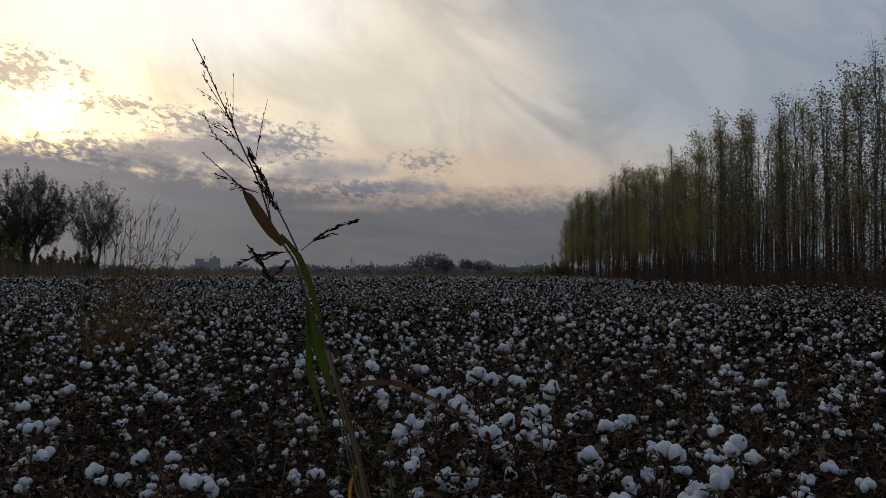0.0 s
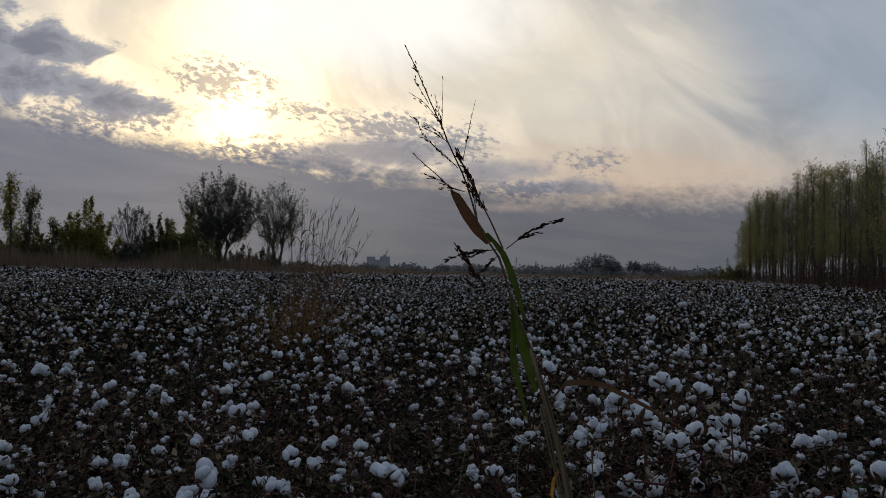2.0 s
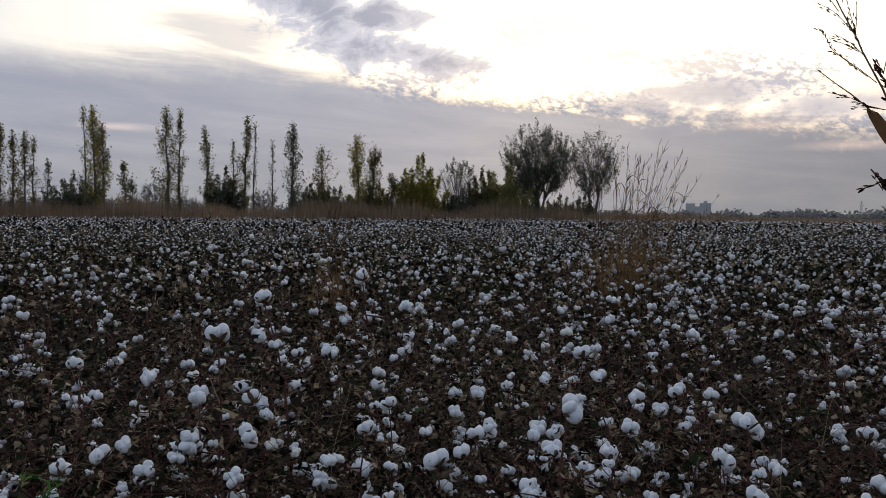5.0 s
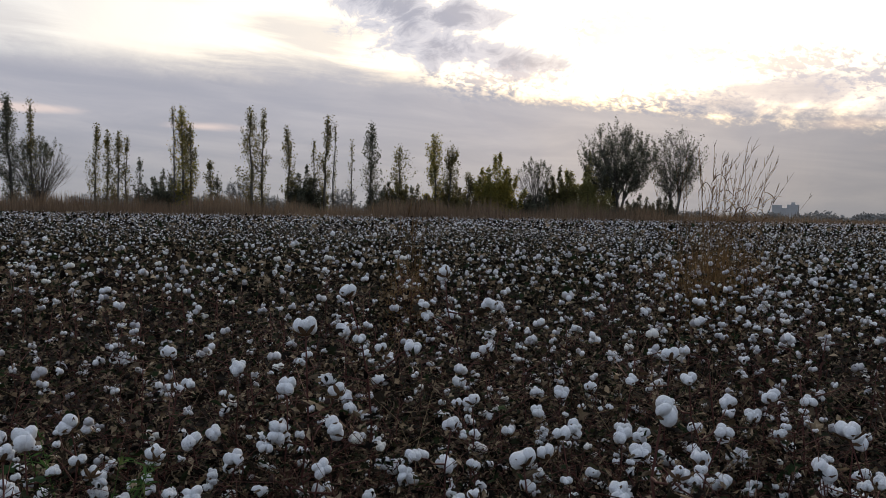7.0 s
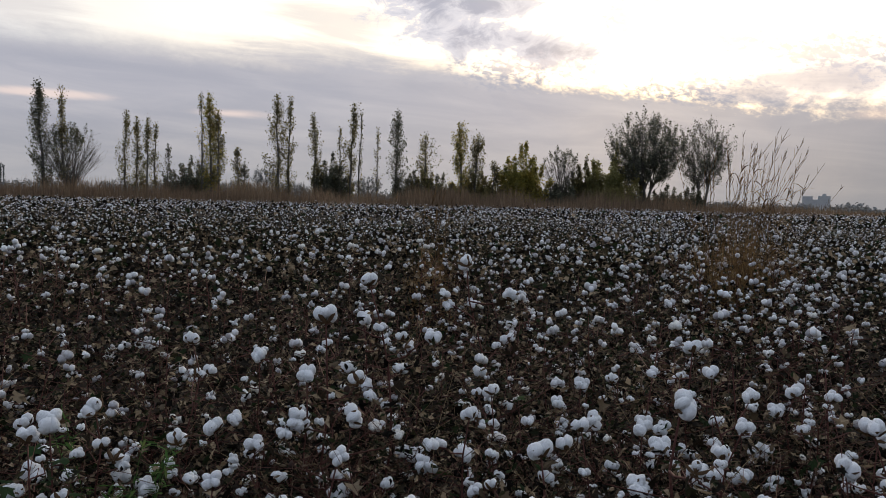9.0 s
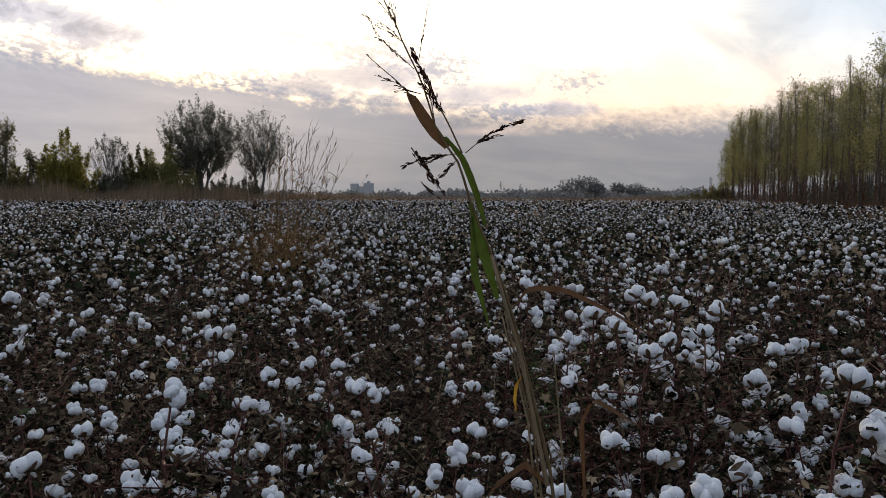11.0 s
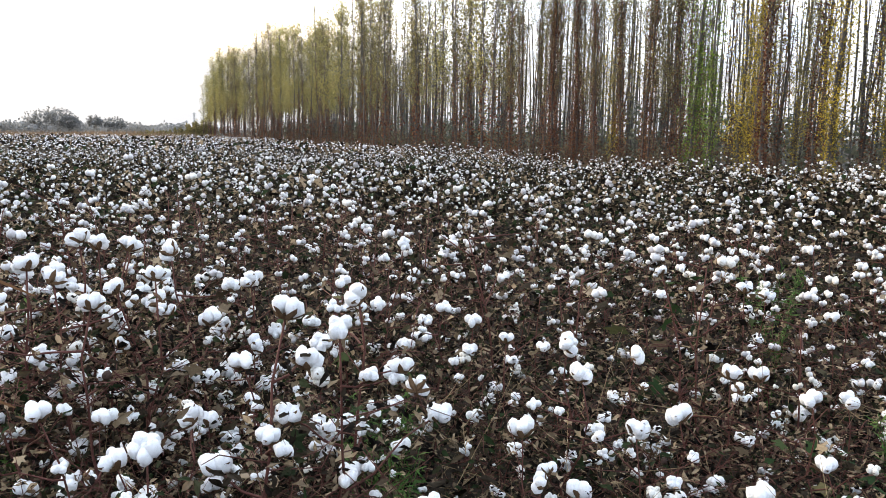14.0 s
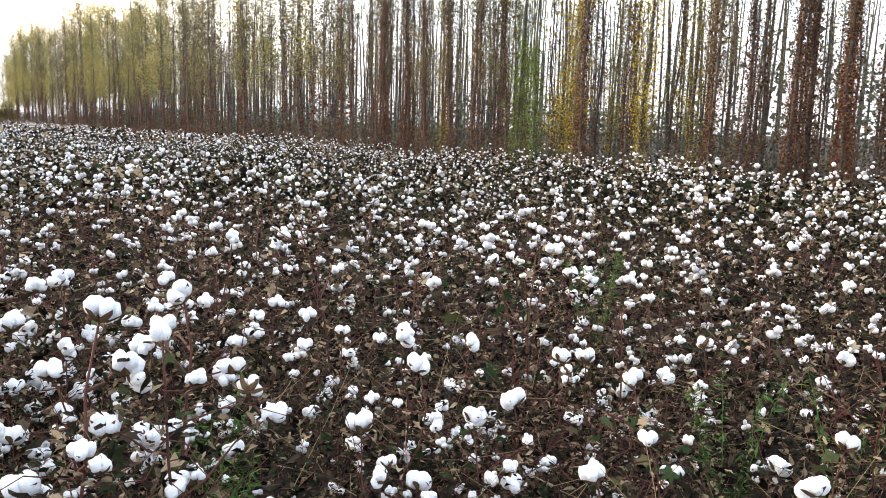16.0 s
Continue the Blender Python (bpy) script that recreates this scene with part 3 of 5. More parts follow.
def scatter(step, inner, outer, gen, behind=False):
    """Places of plants between two distances from the path, on an uneven grid."""
    n = int(outer / step) + 1
    x, y = [q.ravel() for q in np.meshgrid(np.arange(-n, n + 1) * step, np.arange(-n, n + 1) * step)]
    x, y = x + gen.uniform(-0.45, 0.45, len(x)) * step, y + gen.uniform(-0.45, 0.45, len(y)) * step
    r = np.hypot(x, y - 0.25)
    a = np.degrees(np.arctan2(-x, y))
    ok = (r >= inner) & (r < outer) & in_field(x, y)
    if not behind:
        ok &= (a > -82) & (a < 92)
    return x[ok], y[ok]


NEAR, MID, FAR = 2.9, 7.0, 26.0

# plants whose top boll stands out: x, y, height of that boll
PLANTS_WEST = [
    (-2.62, 0.73, 0.69), (-2.39, 0.81, 0.60), (-2.23, 0.79, 0.78), (-2.60, 0.99, 0.49), (-2.28, 0.93, 0.78), (-2.25, 1.06, 0.54),
    (-2.19, 1.12, 0.67), (-2.29, 1.30, 0.65), (-2.11, 1.33, 0.63), (-1.94, 1.38, 0.86), (-2.52, 1.83, 0.55), (-1.98, 1.48, 1.01),
    (-1.78, 1.41, 0.77), (-2.24, 1.88, 0.70), (-2.38, 2.00, 0.91), (-2.25, 1.90, 1.07), (-2.13, 1.97, 0.46), (-2.20, 2.12, 0.40),
    (-2.30, 2.50, 1.10), (-1.99, 2.34, 0.46), (-1.54, 2.00, 0.51), (-1.83, 2.50, 0.60), (-1.50, 2.05, 0.61), (-1.68, 2.42, 0.71),
    (-1.50, 2.21, 0.66), (-1.78, 2.82, 0.65),
]
PLANTS_NORTH_WEST = [
    (-1.34, 2.24, 0.66), (-1.51, 2.57, 0.58), (-0.89, 1.53, 0.95), (-1.39, 2.49, 0.60), (-1.13, 2.16, 0.57), (-1.39, 2.70, 0.85),
    (-1.18, 2.37, 0.84), (-1.35, 2.94, 0.40), (-1.05, 2.33, 0.55), (-1.16, 2.60, 0.61), (-1.09, 2.60, 0.57), (-1.05, 2.76, 0.74),
    (-0.74, 2.20, 0.69), (-0.65, 2.06, 0.84), (-0.71, 2.40, 0.74), (-0.76, 2.77, 0.53), (-0.36, 2.00, 0.70), (-0.32, 1.93, 0.63),
    (-0.45, 2.81, 0.67), (-0.36, 2.32, 0.66), (-0.21, 2.15, 0.56), (-0.10, 1.94, 0.63), (-0.09, 2.41, 0.93), (-0.03, 2.27, 0.47),
    (-0.04, 2.93, 0.91), (0.02, 1.91, 0.78),
]
PLANTS_NORTH = [
    (0.05, 2.53, 0.95), (0.07, 2.97, 0.56), (0.07, 1.98, 0.58), (0.14, 2.31, 0.92), (0.16, 1.84, 0.68), (0.29, 3.10, 0.95),
    (0.27, 2.92, 0.98), (0.21, 1.65, 0.77), (0.33, 1.97, 0.71), (0.47, 2.58, 0.46), (0.41, 2.25, 0.59), (0.47, 2.08, 0.79),
    (0.62, 2.71, 0.88), (0.65, 2.78, 0.87), (0.60, 2.57, 0.70), (0.67, 2.73, 0.51), (0.93, 3.43, 0.40), (0.77, 2.73, 0.40),
    (0.50, 1.75, 0.99), (0.71, 2.21, 0.78), (0.66, 2.05, 0.56), (0.75, 2.14, 0.57), (0.63, 1.80, 0.93), (0.66, 1.81, 0.58),
    (0.72, 1.93, 0.97), (1.05, 2.50, 0.47),
]
PLANTS_NORTH_EAST = [
    (1.41, 3.32, 0.88), (0.96, 2.24, 0.43), (1.28, 2.62, 0.75), (1.43, 2.56, 0.40), (1.23, 2.04, 0.45), (1.08, 1.75, 0.64),
    (1.37, 1.99, 0.77), (1.27, 1.78, 0.75), (1.18, 1.64, 0.51), (1.42, 1.91, 0.53), (1.64, 2.02, 0.70), (1.33, 1.63, 0.65),
    (1.69, 1.98, 0.40), (1.55, 1.72, 0.62), (1.46, 1.61, 0.44), (1.79, 1.78, 0.69), (2.44, 2.37, 0.78), (2.00, 1.87, 0.63),
    (2.67, 2.47, 0.72), (2.22, 1.99, 0.40), (2.40, 2.03, 0.40), (2.69, 2.17, 0.69), (2.42, 1.72, 0.65), (2.12, 1.26, 0.46),
    (2.74, 1.46, 0.52), (2.62, 1.34, 0.66),
]
PLANTS_TALL = [(0.12, 2.79, 1.03), (0.38, 2.74, 0.98), (-0.02, 2.68, 0.97), (0.20, 2.45, 0.93), (0.31, 2.50, 0.95), (-0.30, 3.30, 0.99), (0.18, 3.05, 0.97)]
HEROES = PLANTS_TALL + PLANTS_WEST + PLANTS_NORTH_WEST + PLANTS_NORTH + PLANTS_NORTH_EAST

protos = [plant_thing(d, i) for i, d in enumerate(DESIGNS)]
gen = np.random.default_rng(21)
used = set()


def plant_at(k, x, y, height, turn, size):
    d = DESIGNS[k]
    s = height / d["top"]
    c, sn = math.cos(turn), math.sin(turn)
    tx, ty, _ = d["bolls"][0][0] * s
    m = Matrix.Translation((x - (c * tx - sn * ty), y - (sn * tx + c * ty), 0)) @ Matrix.Rotation(turn, 4, "Z") @ Matrix.Diagonal((s, s, s, 1))
    if k in used:
        ob = copy_thing(protos[k], m @ Matrix.Diagonal((1 / protos[k].scale[0], 1 / protos[k].scale[1], 1 / protos[k].scale[2], 1)))
    else:
        ob = protos[k]
        ob.matrix_basis = m
        used.add(k)
    highest = max((c for c in ob.children if c.name.startswith("boll")), key=lambda c: c.location.z)
    highest.scale = Vector((1, 1, 1)) * (BOLL_SIZE * size / s)
    return ob


for i, (x, y, z) in enumerate(HEROES):
    plant_at(i % 12, x, y, z, gen.uniform(0, 6.28), 1.12 if z > 0.95 else gen.uniform(0.92, 1.08))
hx, hy = np.array([h[0] for h in HEROES]), np.array([h[1] for h in HEROES])
px, py = scatter(0.31, 1.25, NEAR, gen)
for i, (x, y) in enumerate(zip(px, py)):
    if np.min(np.hypot(hx - x, hy - y)) < 0.15:
        continue
    r = math.hypot(x, y - 0.25)
    ob = plant_at((i * 5 + 3) % 12, x, y, min(gen.normal(0.74, 0.10), 0.46 + 0.18 * r), gen.uniform(0, 6.28), gen.uniform(0.7, 0.98))
    # some plants keep their green leaves, most of them towards the poplars
    if gen.random() < (0.75 if x > 0.75 * y and r < 2.8 else 0.12):
        if x > 0.75 * y and r < 2.8:
            for c in [q for q in ob.children if q.name.startswith("boll")][1:]:
                if gen.random() < 0.3:
                    continue
                for q in c.children:
                    bpy.data.objects.remove(q)
                bpy.data.objects.remove(c)
        for k in range(7):
            turned = spins(1, 0.5, gen)[0]
            at = (gen.normal(0, 0.10), gen.normal(0, 0.10), gen.uniform(0.35, 0.85))
            part("leaf", GREEN_LEAF_MESHES[k % 4], ob, "still green leaf", rot4(turned, at, gen.uniform(0.06, 0.11)))
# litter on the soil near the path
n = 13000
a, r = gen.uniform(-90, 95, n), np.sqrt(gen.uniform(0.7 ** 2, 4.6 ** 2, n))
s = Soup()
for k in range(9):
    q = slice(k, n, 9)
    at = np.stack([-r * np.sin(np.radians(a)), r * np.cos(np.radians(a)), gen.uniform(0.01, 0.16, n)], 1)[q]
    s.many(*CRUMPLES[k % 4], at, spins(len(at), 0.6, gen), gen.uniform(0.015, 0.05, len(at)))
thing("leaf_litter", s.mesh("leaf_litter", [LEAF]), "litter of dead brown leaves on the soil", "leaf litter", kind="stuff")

# dry twigs fallen and tangled between the plants
n = 6500
s = Soup()
a, r = np.radians(gen.uniform(-88, 92, n)), np.sqrt(gen.uniform(0.9 ** 2, 4.5 ** 2, n))
for i in range(n):
    p = np.array([-r[i] * math.sin(a[i]), r[i] * math.cos(a[i]) + 0.1, gen.uniform(0.05, 0.60)])
    t = gen.uniform(0, 6.28)
    l = gen.uniform(0.10, 0.34)
    d = np.array([math.cos(t), math.sin(t), gen.normal(0.25, 0.5)]) * l
    w = gen.uniform(0.0008, 0.0017)
    s.add(*tube([p, p + d * 0.5 + gen.normal(0, 0.02, 3), p + d], [w, w * 0.8, w * 0.4], 3), int(gen.random() < 0.3))
thing("dry_twigs", s.mesh("dry_twigs", [STEM, STRAW], True), "tangle of thin dry reddish twigs between the cotton plants", "twigs", kind="stuff")


def field_soup(x, y, gen, level):
    """Many plants in one mesh. level 1: middle distance; 2: far."""
    s = Soup()
    which, turn = gen.integers(0, 12, len(x)), gen.uniform(0, 6.28, len(x))
    scale = np.clip(gen.normal(0.94, 0.11, len(x)), 0.65, 1.25) * (1 + 0.09 * np.sin(x * 0.9 + 1.3 * np.sin(y * 0.5)))
    thin = np.clip((np.degrees(np.arctan2(-x, y)) - 28) / 26, 0, 1)      # the crop is poorer towards the west
    for k, d in enumerate(DESIGNS):
        sel = which == k
        n = int(sel.sum())
        if not n:
            continue
        c, sn, z = np.cos(turn[sel]), np.sin(turn[sel]), np.zeros(n)
        rz = np.stack([np.stack([c, -sn, z], -1), np.stack([sn, c, z], -1), np.stack([z, z, z + 1], -1)], 1)
        at = np.stack([x[sel], y[sel], z], 1)
        sc = scale[sel]
        if level == 1:
            for path, radii in d["tubes"][:20]:
                s.many(*tube(path[::2] if len(path) > 4 else path[[0, -1]], radii[::2] if len(path) > 4 else radii[[0, -1]], 3), at, rz, sc, 1)
        for j, (p, size, _) in enumerate(d["bolls"]):
            if level == 2 and p[2] < 0.5:
                continue
            keep = gen.random(n) < (0.66 if level == 1 else 0.82) - 0.26 * thin[sel]
            place = at + np.einsum("nij,j->ni", rz, p) * sc[:, None]
            turned = rz @ d["spin_b"][j]
            if level == 1:
                old = 3 if d["kind"][j] > 0.9 else 0
                s.many(*BOLLS_MID[j % 4], place[keep], turned[keep], gen.uniform(0.6, 1.08, keep.sum()) * size * BOLL_SIZE, old)
                s.many(BURRS[j % 3][0][[2, 5, 8, 14, 17, 20, 26, 29, 32]], np.array([(0, 1, 2), (3, 4, 5), (6, 7, 8)]), place[keep], turned[keep], np.full(keep.sum(), size * BOLL_SIZE), 2)
            else:
                close = keep & (np.hypot(at[:, 0], at[:, 1]) < 11)
                for some, (v, f) in ((close, FAR_BALL), (keep & ~close, OCTA)):
                    s.many(v * (0.5, 0.42, 0.42), f, place[some], turned[some], size * BOLL_SIZE * gen.uniform(0.6, 1.08, some.sum()), 0)
        for j, (p, size) in enumerate(d["leaves"]):
            if level == 2 and p[2] < 0.4:
                continue
            place = at + np.einsum("nij,j->ni", rz, p) * sc[:, None]
            turned = rz @ d["spin_l"][j]
            if level == 1:
                s.many(*LEAVES[j % 9], place, turned, np.full(n, size), 4)
            else:
                s.many(*SMALL_LEAF, place, turned, np.full(n, size * 1.25), 4)
        for j, (p, size) in enumerate(d["bits"]):
            if level == 2 and (p[2] < 0.4 or j % 9):
                continue
            if level == 1 and j % 3:
                continue
            place = at + np.einsum("nij,j->ni", rz, p) * sc[:, None]
            s.many(*SMALL_LEAF, place, rz @ d["spin_i"][j], np.full(n, size * (1.5 if level == 1 else 3.4)), 4)
    return s


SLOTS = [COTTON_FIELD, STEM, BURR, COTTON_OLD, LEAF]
x, y = scatter(0.34, NEAR, MID, gen)
b, t = gen.uniform(0, 6.28, 34), gen.uniform(0.45, 1.1, 34)      # plants crowding round the reeds
x, y = np.concatenate([x, -3.2 + t * np.cos(b)]), np.concatenate([y, 7.7 + t * np.sin(b)])
thing("cotton_plants", field_soup(x, y, gen, 1).mesh("cotton_plants", SLOTS, True), "field of dry cotton plants full of white bolls", "cotton plants", kind="stuff")
x, y = scatter(0.41, MID, FAR, gen)
xb, yb = scatter(0.8, 1.6, MID, gen, True)
ab = np.degrees(np.arctan2(-xb, yb))
back = (ab < -82) | (ab > 92)
x, y = np.concatenate([x, xb[back]]), np.concatenate([y, yb[back]])
thing("cotton_field_beyond", field_soup(x, y, gen, 2).mesh("cotton_field_beyond", SLOTS, False), "cotton field stretching away, white bolls over dark foliage", "cotton plants", kind="stuff")


def far_field(gen):
    """The end of the field: bolls and tufts of foliage over a dark canopy."""
    s = Soup()
    n = 60000
    a, r = gen.uniform(-90, 95, n), np.sqrt(gen.uniform(FAR ** 2, 100 ** 2, n))
    x, y = -r * np.sin(np.radians(a)), r * np.cos(np.radians(a))
    ok = in_field(x, y)
    x, y = x[ok], y[ok]
    z = 0.78 + gen.normal(0, 0.09, len(x)) + 0.05 * np.sin(x * 0.9 + 1.3 * np.sin(y * 0.5))
    s.many(OCTA[0][:5], OCTA[1][:4], np.stack([x, y, z], 1), spins(len(x), 0.3, gen), gen.uniform(0.026, 0.050, len(x)), 0)
    m = len(x)
    x2, y2 = x + gen.normal(0, 0.4, m), y + gen.normal(0, 0.4, m)
    s.many(*SMALL_LEAF, np.stack([x2, y2, 0.68 + gen.normal(0, 0.1, m)], 1), spins(m, 0.9, gen), gen.uniform(0.12, 0.28, m), 1)
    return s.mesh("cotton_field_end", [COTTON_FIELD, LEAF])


thing("cotton_field_end", far_field(gen), "far end of the cotton field, white specks over brown", "cotton plants", kind="stuff")


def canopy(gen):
    """A sheet for the tangle of dead leaves below the bolls, away from the path; shade is in its colour."""
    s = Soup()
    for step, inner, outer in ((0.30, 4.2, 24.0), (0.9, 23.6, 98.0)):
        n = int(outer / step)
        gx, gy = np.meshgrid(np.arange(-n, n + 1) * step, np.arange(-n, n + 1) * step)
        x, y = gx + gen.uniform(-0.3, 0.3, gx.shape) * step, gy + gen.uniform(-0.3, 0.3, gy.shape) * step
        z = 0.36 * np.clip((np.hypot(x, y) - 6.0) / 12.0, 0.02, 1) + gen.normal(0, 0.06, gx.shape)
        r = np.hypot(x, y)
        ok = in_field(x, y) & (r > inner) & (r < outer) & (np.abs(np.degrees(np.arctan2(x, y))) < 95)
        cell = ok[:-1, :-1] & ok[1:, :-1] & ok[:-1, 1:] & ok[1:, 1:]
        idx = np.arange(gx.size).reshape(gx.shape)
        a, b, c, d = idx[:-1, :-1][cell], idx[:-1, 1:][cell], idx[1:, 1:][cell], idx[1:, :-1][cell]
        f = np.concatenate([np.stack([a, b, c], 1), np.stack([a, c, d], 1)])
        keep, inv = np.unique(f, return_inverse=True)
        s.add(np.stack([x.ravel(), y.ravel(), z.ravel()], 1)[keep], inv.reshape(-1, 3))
    return s.mesh("dead_foliage", [SHADED_LITTER])


# near-black tints put the shade under the bolls into the sheet's colour
SHADED_LITTER = rough("dead_foliage", [(0.3, (0.006, 0.005, 0.004)), (0.5, (0.020, 0.015, 0.012)), (0.7, (0.052, 0.039, 0.029)), (0.9, (0.032, 0.036, 0.021))], 9.0, bump=1.0, bump_scale=40)


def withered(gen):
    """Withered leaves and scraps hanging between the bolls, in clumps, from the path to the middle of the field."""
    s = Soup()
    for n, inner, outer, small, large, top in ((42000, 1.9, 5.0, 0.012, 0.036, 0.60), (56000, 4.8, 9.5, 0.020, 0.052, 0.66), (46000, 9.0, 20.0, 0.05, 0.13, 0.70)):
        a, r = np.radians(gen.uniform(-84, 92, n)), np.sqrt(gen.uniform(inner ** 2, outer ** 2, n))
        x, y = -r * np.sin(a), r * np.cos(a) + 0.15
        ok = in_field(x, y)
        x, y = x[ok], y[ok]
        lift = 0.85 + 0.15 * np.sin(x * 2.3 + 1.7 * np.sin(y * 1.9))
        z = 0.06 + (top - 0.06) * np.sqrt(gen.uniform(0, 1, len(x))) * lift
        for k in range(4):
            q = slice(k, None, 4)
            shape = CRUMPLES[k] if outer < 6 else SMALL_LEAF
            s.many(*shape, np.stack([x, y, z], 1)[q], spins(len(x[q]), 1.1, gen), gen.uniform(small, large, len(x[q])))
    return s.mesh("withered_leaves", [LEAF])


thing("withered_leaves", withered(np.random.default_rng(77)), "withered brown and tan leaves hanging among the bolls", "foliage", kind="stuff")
thing("dead_foliage", canopy(gen), "tangle of dead brown cotton leaves and stalks, shade painted into it", "foliage", kind="stuff")


# ---------------------------------------------------------------- trees
LEAFLET = (np.array([(0, 0, 0), (0.5, 0.36, 0.06), (1, 0, 0), (0.5, -0.36, 0.06)]), np.array([(0, 1, 2), (0, 2, 3)]))


SPECK = (np.array([(0, 0.1, 0), (0.9, 0.42, 0.05), (0.8, -0.42, 0.05)]), np.array([(0, 1, 2)]))


def poplar_parts(seed, height, bare, reach, leaves, leaf_size, vine_top, vines, radius=0.052, tips_first=0.5, loose=0.10, taper=0.5):
    """Trunk with upswept twigs, crown of leaves from the height bare up, sleeve of climbing vine."""
    g = np.random.default_rng(seed)
    z = np.linspace(0, height, 9)
    path = np.stack([np.cumsum(g.normal(0, 0.05, 9)), np.cumsum(g.normal(0, 0.05, 9)), z], 1)
    path[:, :2] -= path[0, :2]
    at = lambda h: np.array([np.interp(h, z, path[:, 0]), np.interp(h, z, path[:, 1]), h])
    trunk = Soup()
    trunk.add(*tube(path, np.linspace(radius, 0.012, 9), 7))
    tips = []
    n = 60
    for i in range(n):
        h = g.uniform(bare * 0.8, height * 0.97)
        a = g.uniform(0, 6.28)
        up = g.uniform(0.7, 1.5)
        r = reach * g.uniform(0.35, 1.0) * (1.0 - taper * max(0, (h - bare) / (height - bare)) ** 1.5)
        p0 = at(h)
        p1 = p0 + (0.7 * r * math.cos(a), 0.7 * r * math.sin(a), up * 0.45)
        p2 = p0 + (r * math.cos(a), r * math.sin(a), up)
        p2[2] = min(p2[2], height * g.uniform(0.96, 1.07))
        trunk.add(*tube([p0, p2], [0.009, 0.003], 3))
        tips.append((p0, p1, p2))
    crown = Soup()
    k = g.integers(0, n, leaves)
    t = g.uniform(0.02, 1, leaves) ** tips_first
    P = np.array(tips)
    pos = np.where(t[:, None] < 0.5, P[k, 0] + (P[k, 1] - P[k, 0]) * (2 * t)[:, None], P[k, 1] + (P[k, 2] - P[k, 1]) * (2 * t - 1)[:, None])
    pos += g.normal(0, loose, pos.shape)
    crown.many(*SPECK, pos, spins(leaves, 1.2, g), leaf_size * g.uniform(0.6, 1.3, leaves))
    vine = None
    if vines:
        vine = Soup()
        h = vine_top * g.uniform(0, 1, vines) ** 1.25
        a = g.uniform(0, 6.28, vines)
        lump = 0.75 + 0.45 * np.sin(h * 1.7 + seed) * np.sin(h * 0.75 + 2.1 * seed) + 0.2 * np.sin(h * 4.1 + a)
        r = 0.05 + np.abs(g.normal(0, 0.14, vines)) * (1.15 - h / (vine_top * 1.3)) * lump
        c = np.array([at(q) for q in h])
        vine.many(*SPECK, c + np.stack([r * np.cos(a), r * np.sin(a), np.zeros(vines)], 1), spins(vines, 1.2, g), leaf_size * g.uniform(0.6, 1.3, vines))
    return trunk, crown, vine


def poplar(seed, leaf, label, vine_leaf=None, **shape):
    trunk, crown, vine = poplar_parts(seed, **shape)
    root = thing("poplar_tree", trunk.mesh("poplar_trunk", [BARK], True), label, "tree", "poplars beside the field")
    part("crown", crown.mesh("poplar_crown", [leaf]), root)
    if vine:
        part("climbing_vine", vine.mesh("climbing_vine", [vine_leaf or VINE]), root, "leafy growth round the trunk" if vine_leaf else "dead reddish brown climbing vine leaves")
    return root


N = dict(leaf_size=0.048)
F = dict(leaf_size=0.10, loose=0.14)
TYPES = {
    "brown": [poplar(200 + i, OLIVE, "tall poplar, trunk wrapped in brown dead vines", height=9.3, bare=4.0, reach=0.42, leaves=1500, vine_top=9.0, vines=7500, **N) for i in range(3)],
    "bare": [poplar(210 + i, OLIVE, "tall slender poplar with only a few leaves", height=9.1, bare=2.6, reach=0.62, leaves=4600, vine_top=6.0, vines=2400, radius=0.036, **N) for i in range(3)],
    "thin": [poplar(260 + i, OLIVE, "tall slender poplar deep in the plantation", height=9.1, bare=2.6, reach=0.6, leaves=1700, vine_top=5.5, vines=900, radius=0.036, leaf_size=0.055) for i in range(3)],
    "gold": [poplar(220 + i, GOLD, "tall poplar with yellow autumn leaves", GOLD, height=9.4, bare=0.6, reach=0.5, leaves=5000, vine_top=3.0, vines=900, **N) for i in range(2)],
    "green": [poplar(230 + i, GREEN, "tall poplar with green leaves low down", GREEN, height=9.2, bare=0.4, reach=0.5, leaves=5000, vine_top=4.0, vines=2200, **N) for i in range(2)],
    "olive": [poplar(240 + i, OLIVE, "tall poplar with an olive yellow crown on a bare trunk", height=9.2, bare=3.5, reach=0.8, leaves=1300, vine_top=4.4, vines=420, **F) for i in range(4)],
    "pale": [poplar(250 + i, LIME, "tall poplar with a pale yellow green crown", height=8.8, bare=3.0, reach=0.9, leaves=2300, vine_top=3.6, vines=300, **F) for i in range(3)],
}
placed = {}


def stand(kind, k, x, y, scale, turn):
    ob = TYPES[kind][k % len(TYPES[kind])]
    m = pose(x, y, 0, 0, 0, turn) @ Matrix.Diagonal((scale, scale, scale, 1))
    if placed.get(ob.name):
        return copy_thing(ob, m @ Matrix.Diagonal((1 / ob.scale[0], 1 / ob.scale[1], 1 / ob.scale[2], 1)))
    ob.matrix_basis, placed[ob.name] = m, True
    return ob


gen = np.random.default_rng(5)
spots = []
for row, x0 in enumerate((14.5, 16.5, 18.6)):
    y = -9.0
    while y < 95.5:
        y += (0.55, 0.9, 1.1)[row] if y < 25 else (0.85, 1.4, 2.2)[row]
        spots.append((row, x0, y + gen.uniform(-0.3, 0.3)))
